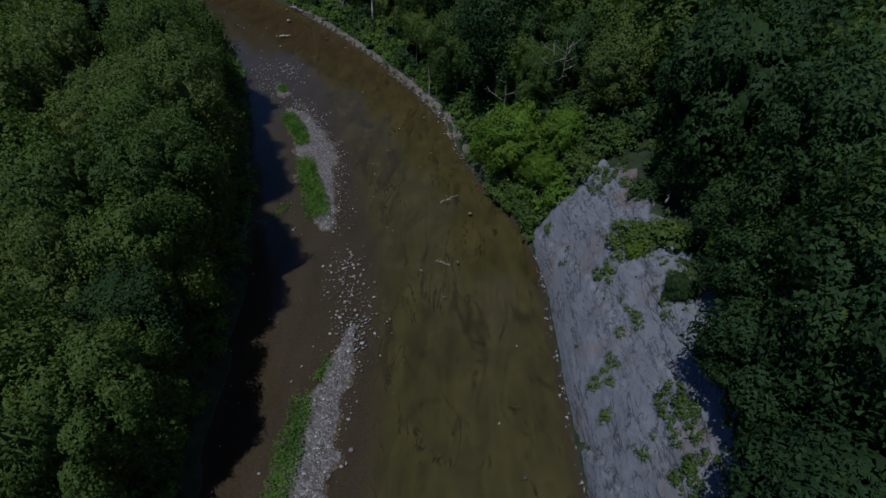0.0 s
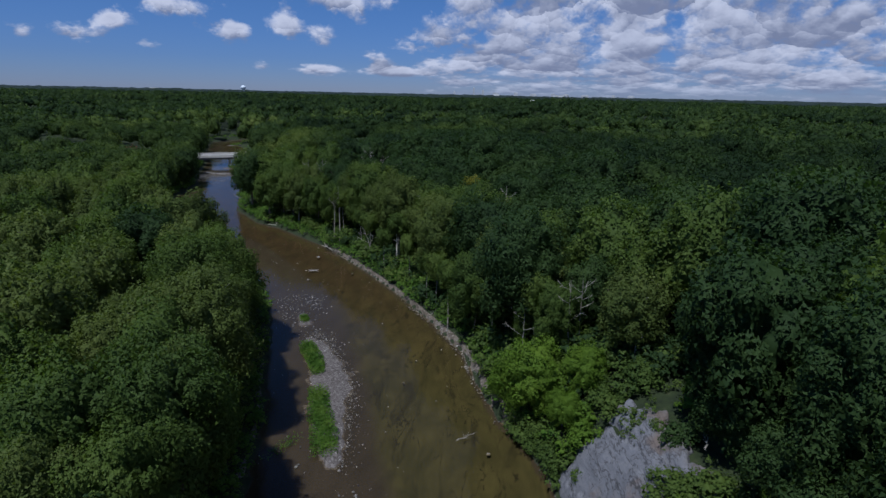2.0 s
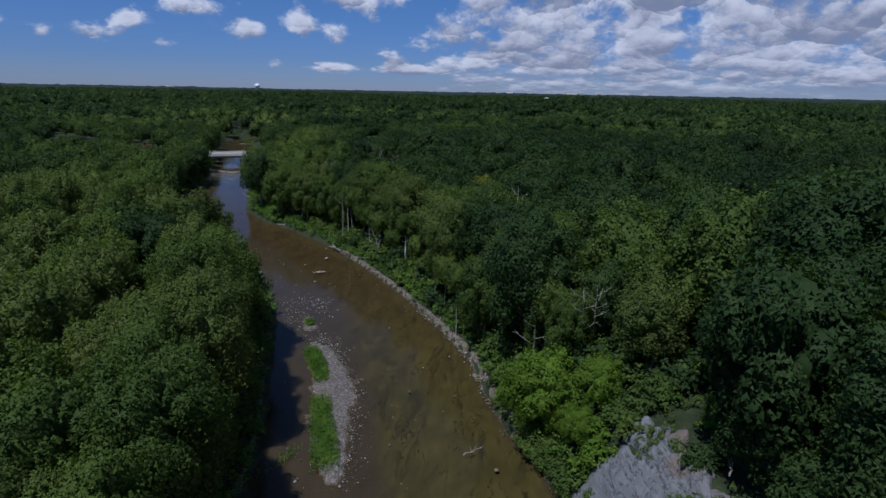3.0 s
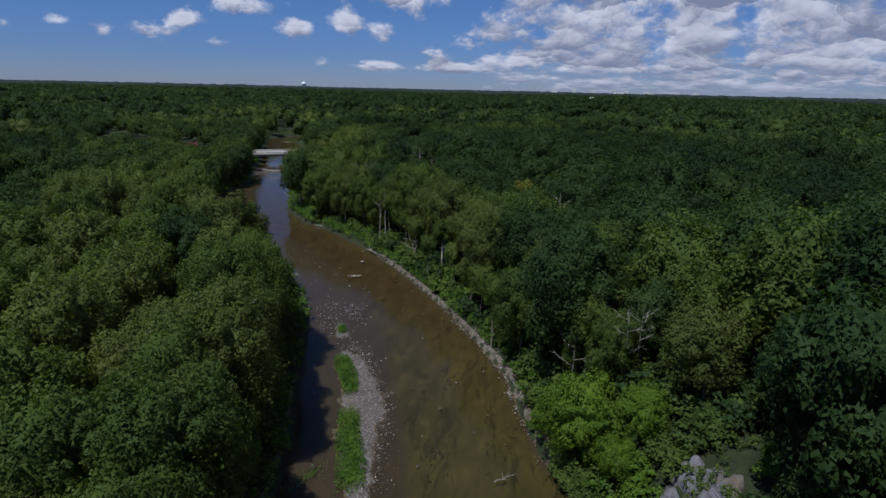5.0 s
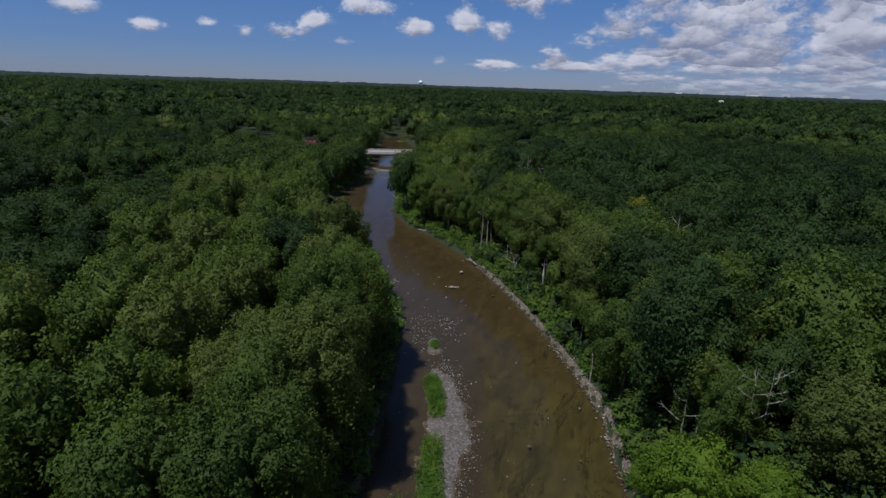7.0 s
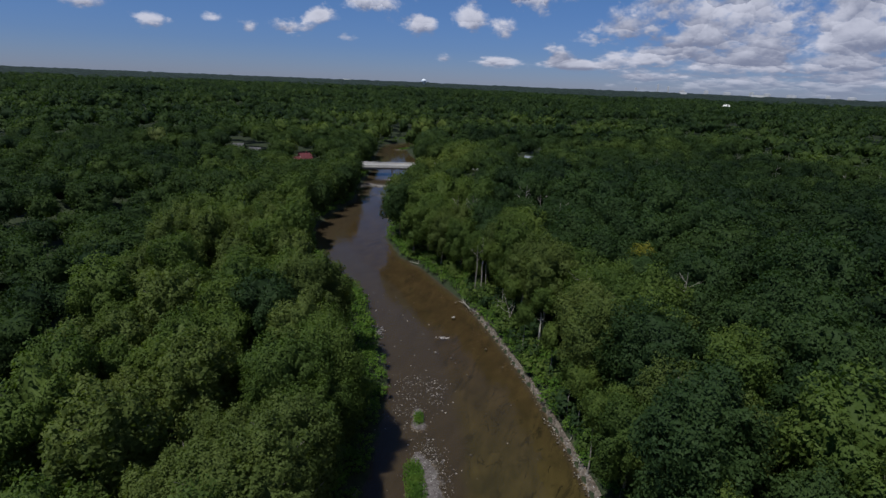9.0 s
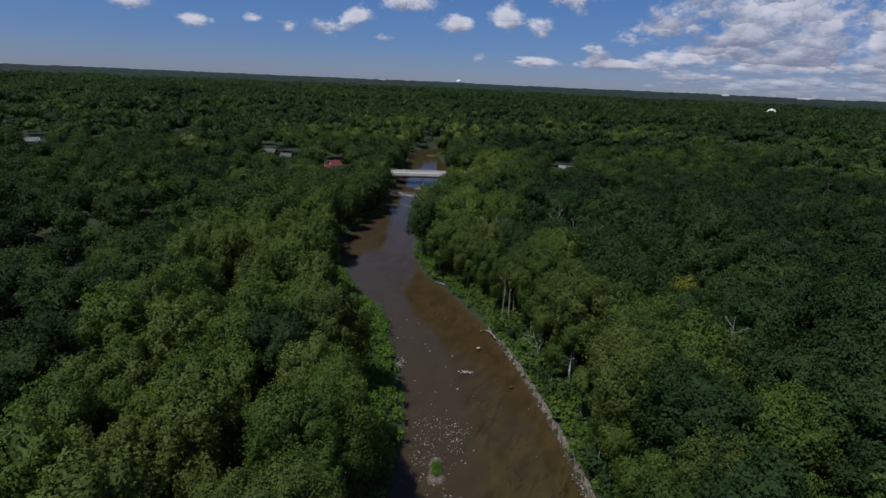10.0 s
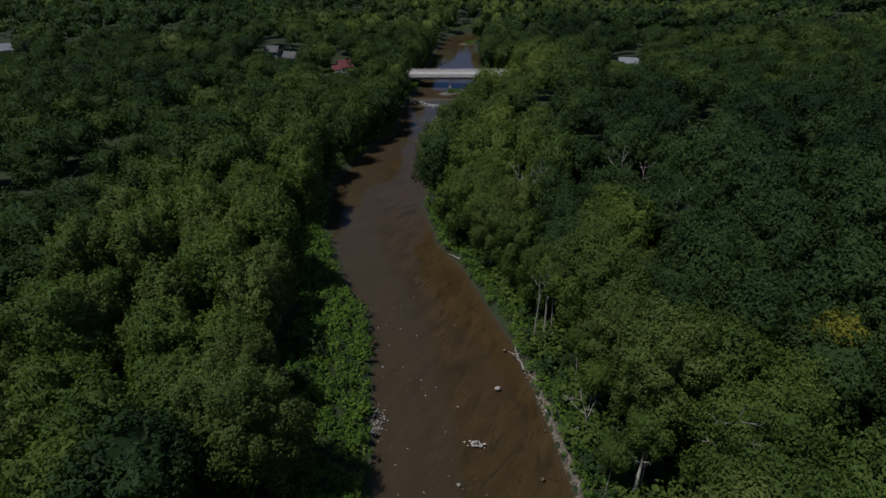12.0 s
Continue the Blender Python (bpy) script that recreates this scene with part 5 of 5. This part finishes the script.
# white water over the ledge below the bridge
sx, sy2 = around([(-127, 267.5), (-119, 264), (-112, 266.5), (-103, 264.5)], 0.55, 150, rng)
woods("white_water", sx, sy2, [pebble(1, 580, 0.25), pebble(1, 581, 0.22)], rng, 0.12, 0.42, MAT["foam"], "white water breaking over a low ledge", "rapids", np.full(len(sx), 0.02))
sx, sy2 = around([(-34.6, 119.6), (-32.8, 120.4)], 0.25, 26, rng)
woods("ripple_foam", sx, sy2, [pebble(1, 582, 0.2)], rng, 0.08, 0.25, MAT["foam"], "white ripple behind a stone in the river", "rapids", np.full(len(sx), 0.01))


# ---------------- houses ----------------
def gable(length, width, z0, rise, over=0.5, thick=0.25):
    """A pitched roof with thickness; the ridge runs along x."""
    bm = bmesh.new()
    a, b = length / 2 + over, width / 2 + over
    drop = over * rise / (width / 2)
    pr = [(-b, z0 - drop), (0, z0 + rise), (b, z0 - drop), (b, z0 - drop + thick), (0, z0 + rise + thick), (-b, z0 - drop + thick)]
    ends = [[bm.verts.new((x, y, z)) for y, z in pr] for x in (-a, a)]
    bm.faces.new(ends[0][::-1])
    bm.faces.new(ends[1])
    for k in range(6):
        bm.faces.new((ends[0][k], ends[0][(k + 1) % 6], ends[1][(k + 1) % 6], ends[1][k]))
    return bm


def house(x, y, turn, length, width, eaves, rise, wall, roof, label, chimney=True, porch=False, lift=0.0):
    root = tagged(new("house"), label, "house", "houses in the woods")
    root.matrix_world = pose(x, y, float(ground_z(x, y)) + lift, 0, 0, turn)
    bm = box(-length / 2, length / 2, -width / 2, width / 2, -4.0, eaves)
    for side in (-1, 1):
        p = [bm.verts.new((side * length / 2, s * width / 2, eaves)) for s in (-1, 1)] + [bm.verts.new((side * length / 2, 0, eaves + rise))]
        q = [bm.verts.new((side * (length / 2 - 0.2), s * width / 2, eaves)) for s in (-1, 1)] + [bm.verts.new((side * (length / 2 - 0.2), 0, eaves + rise))]
        bm.faces.new(p)
        bm.faces.new(q)
        for k in range(3):
            bm.faces.new((p[k], p[(k + 1) % 3], q[(k + 1) % 3], q[k]))
    bm_part("wall", bm, wall, root)
    top = bm_part("roof", gable(length, width, eaves + 0.02, rise), roof, root)
    if chimney:
        bm_part("chimney", box(length * 0.2 - 0.35, length * 0.2 + 0.35, -0.35, 0.35, eaves + rise * 0.5, eaves + rise + 1.1, 0.03), MAT["red_roof"], top, "brick chimney")
    for k in range(3):
        for side in (-1, 1):
            wx = (-0.32 + 0.32 * k) * length
            pane = bm_part("window", box(wx - 0.5, wx + 0.5, side * (width / 2 + 0.03) - 0.03, side * (width / 2 + 0.03) + 0.03, eaves * 0.45, eaves * 0.45 + 1.2), MAT["glass"], root)
            bm_part("sill", box(wx - 0.6, wx + 0.6, side * (width / 2 + 0.08) - 0.08, side * (width / 2 + 0.08) + 0.08, eaves * 0.45 - 0.1, eaves * 0.45 - 0.004), MAT["white"], pane)
    for side in (-1, 1):
        bm_part("window", box(side * (length / 2 + 0.03) - 0.03, side * (length / 2 + 0.03) + 0.03, -0.5, 0.5, eaves * 0.5, eaves * 0.5 + 1.2), MAT["glass"], root)
    bm_part("door", box(0.12 * length, 0.12 * length + 0.95, -width / 2 - 0.06, -width / 2 - 0.004, 0.0, 2.05), MAT["grey_wall"], root)
    if porch:
        bm_part("porch", box(-length / 2 - 3.2, -length / 2 - 0.01, -2.2, 2.2, -3.0, 2.6), MAT["white"], root, "white gabled annex")
        low = gable(3.2, 4.4, 2.62, 1.6, 0.25, 0.18)
        bmesh.ops.translate(low, verts=low.verts[:], vec=(-length / 2 - 1.6, 0, 0))
        bm_part("porch_roof", low, roof, root)
        bm = bmesh.new()
        p = [bm.verts.new((-length / 2 - 3.2, s * 2.2, 2.6)) for s in (-1, 1)] + [bm.verts.new((-length / 2 - 3.2, 0, 4.15))]
        q = [bm.verts.new((-length / 2 - 3.1, s * 2.2, 2.6)) for s in (-1, 1)] + [bm.verts.new((-length / 2 - 3.1, 0, 4.15))]
        bm.faces.new(p)
        bm.faces.new(q)
        for k in range(3):
            bm.faces.new((p[k], p[(k + 1) % 3], q[(k + 1) % 3], q[k]))
        bm_part("porch_gable", bm, MAT["white"], root)
    return root


house(-170, 280, 60, 5.6, 5.0, 3.6, 2.3, MAT["white"], MAT["red_roof"], "white house with a dark red pitched roof", True, True, 2.2)
house(-226, 296, 20, 6.2, 5.2, 3.2, 2.2, MAT["grey_wall"], MAT["grey_roof"], "small grey house with a grey pitched roof", False, lift=1.2)
house(-210, 291, 10, 6.2, 5.0, 2.8, 2.3, MAT["grey_wall"], MAT["grey_roof"], "low shed with a grey pitched roof among trees", False, lift=1.2)
house(-59, 333, 15, 7.5, 5.6, 3.2, 2.4, MAT["white"], MAT["blue_roof"], "white house with a pale blue-grey roof", False, lift=0.6)
house(-322, 222, 70, 6.5, 5.5, 3.6, 2.4, MAT["white"], MAT["blue_roof"], "white house half hidden by trees", False, lift=1.5)


# ---------------- far off ----------------
def lathe(profile, sides=20):
    p = np.array(profile, float)
    a = np.arange(sides) * 2 * np.pi / sides
    v = np.stack([np.outer(p[:, 0], np.cos(a)), np.outer(p[:, 0], np.sin(a)), np.repeat(p[:, 1:2], sides, 1)], -1).reshape(-1, 3)
    i = np.arange(len(p) * sides).reshape(len(p), sides)
    j = np.roll(i, -1, 1)
    return v, np.stack([i[:-1], j[:-1], j[1:], i[1:]], -1).reshape(-1, 4)


tower = tagged(new("water_tower"), "pale blue water tower above the distant trees", "water tower")
tower.matrix_world = pose(-990, 2500, 14)
part("tank", mesh_np("tank", *lathe([(0.1, 26), (5, 27), (9.5, 31), (11.5, 36), (10.5, 40), (6, 44), (0.1, 45.5)]), MAT["tank"], True), tower)
part("column", mesh_np("column", *lathe([(4.5, -2), (2.4, 6), (2.2, 22), (4.5, 27.5)]), MAT["white"], True), tower)

dome = tagged(new("white_dome", mesh_np("white_dome", *lathe([(8 * math.cos(k * math.pi / 20), 8 * math.sin(k * math.pi / 20)) for k in range(11)], 24), MAT["white"], True)), "round white dome among the trees", "dome")
dome.matrix_world = pose(109, 1024, 24.6)
for x, y, w2, h2, d2 in ((520, 3450, 70, 12, 30), (-2050, 3700, 60, 10, 25), (140, 3200, 34, 10, 20)):
    ob = tagged(new("warehouse"), "long low white building far off among trees", "building", "distant buildings")
    ob.matrix_world = pose(x, y, float(ground_z(x, y)) + 14)
    bm_part("wall", box(-w2 / 2, w2 / 2, -d2 / 2, d2 / 2, -8, h2, 0.3), MAT["white"], ob)
    bm_part("roof", box(-w2 / 2 - 0.5, w2 / 2 + 0.5, -d2 / 2 - 0.5, d2 / 2 + 0.5, h2 + 0.004, h2 + 1.0), MAT["far_wall"], ob)
for k, (a, h3, w3) in enumerate(((-1.6, 62, 16), (0.3, 95, 12), (1.2, 80, 14), (2.4, 58, 40), (4.4, 62, 30), (6.1, 55, 50), (8.0, 60, 34), (9.2, 56, 44), (11.0, 54, 60), (13.6, 57, 30), (15.2, 54, 50))):
    ob = tagged(new("city_building"), "hazy city building on the horizon", "building", "distant buildings")
    r3 = 4850
    ob.matrix_world = pose(r3 * math.sin(radians(a)), r3 * math.cos(radians(a)), 0, 0, 0, -a)
    bm_part("wall", box(-w3 / 2, w3 / 2, -8, 8, 0, h3, 0.4), MAT["far_wall"], ob)
    bm_part("roof", box(-w3 / 3, w3 / 3, -5, 5, h3 + 0.004, h3 + 4), MAT["far_wall"], ob)
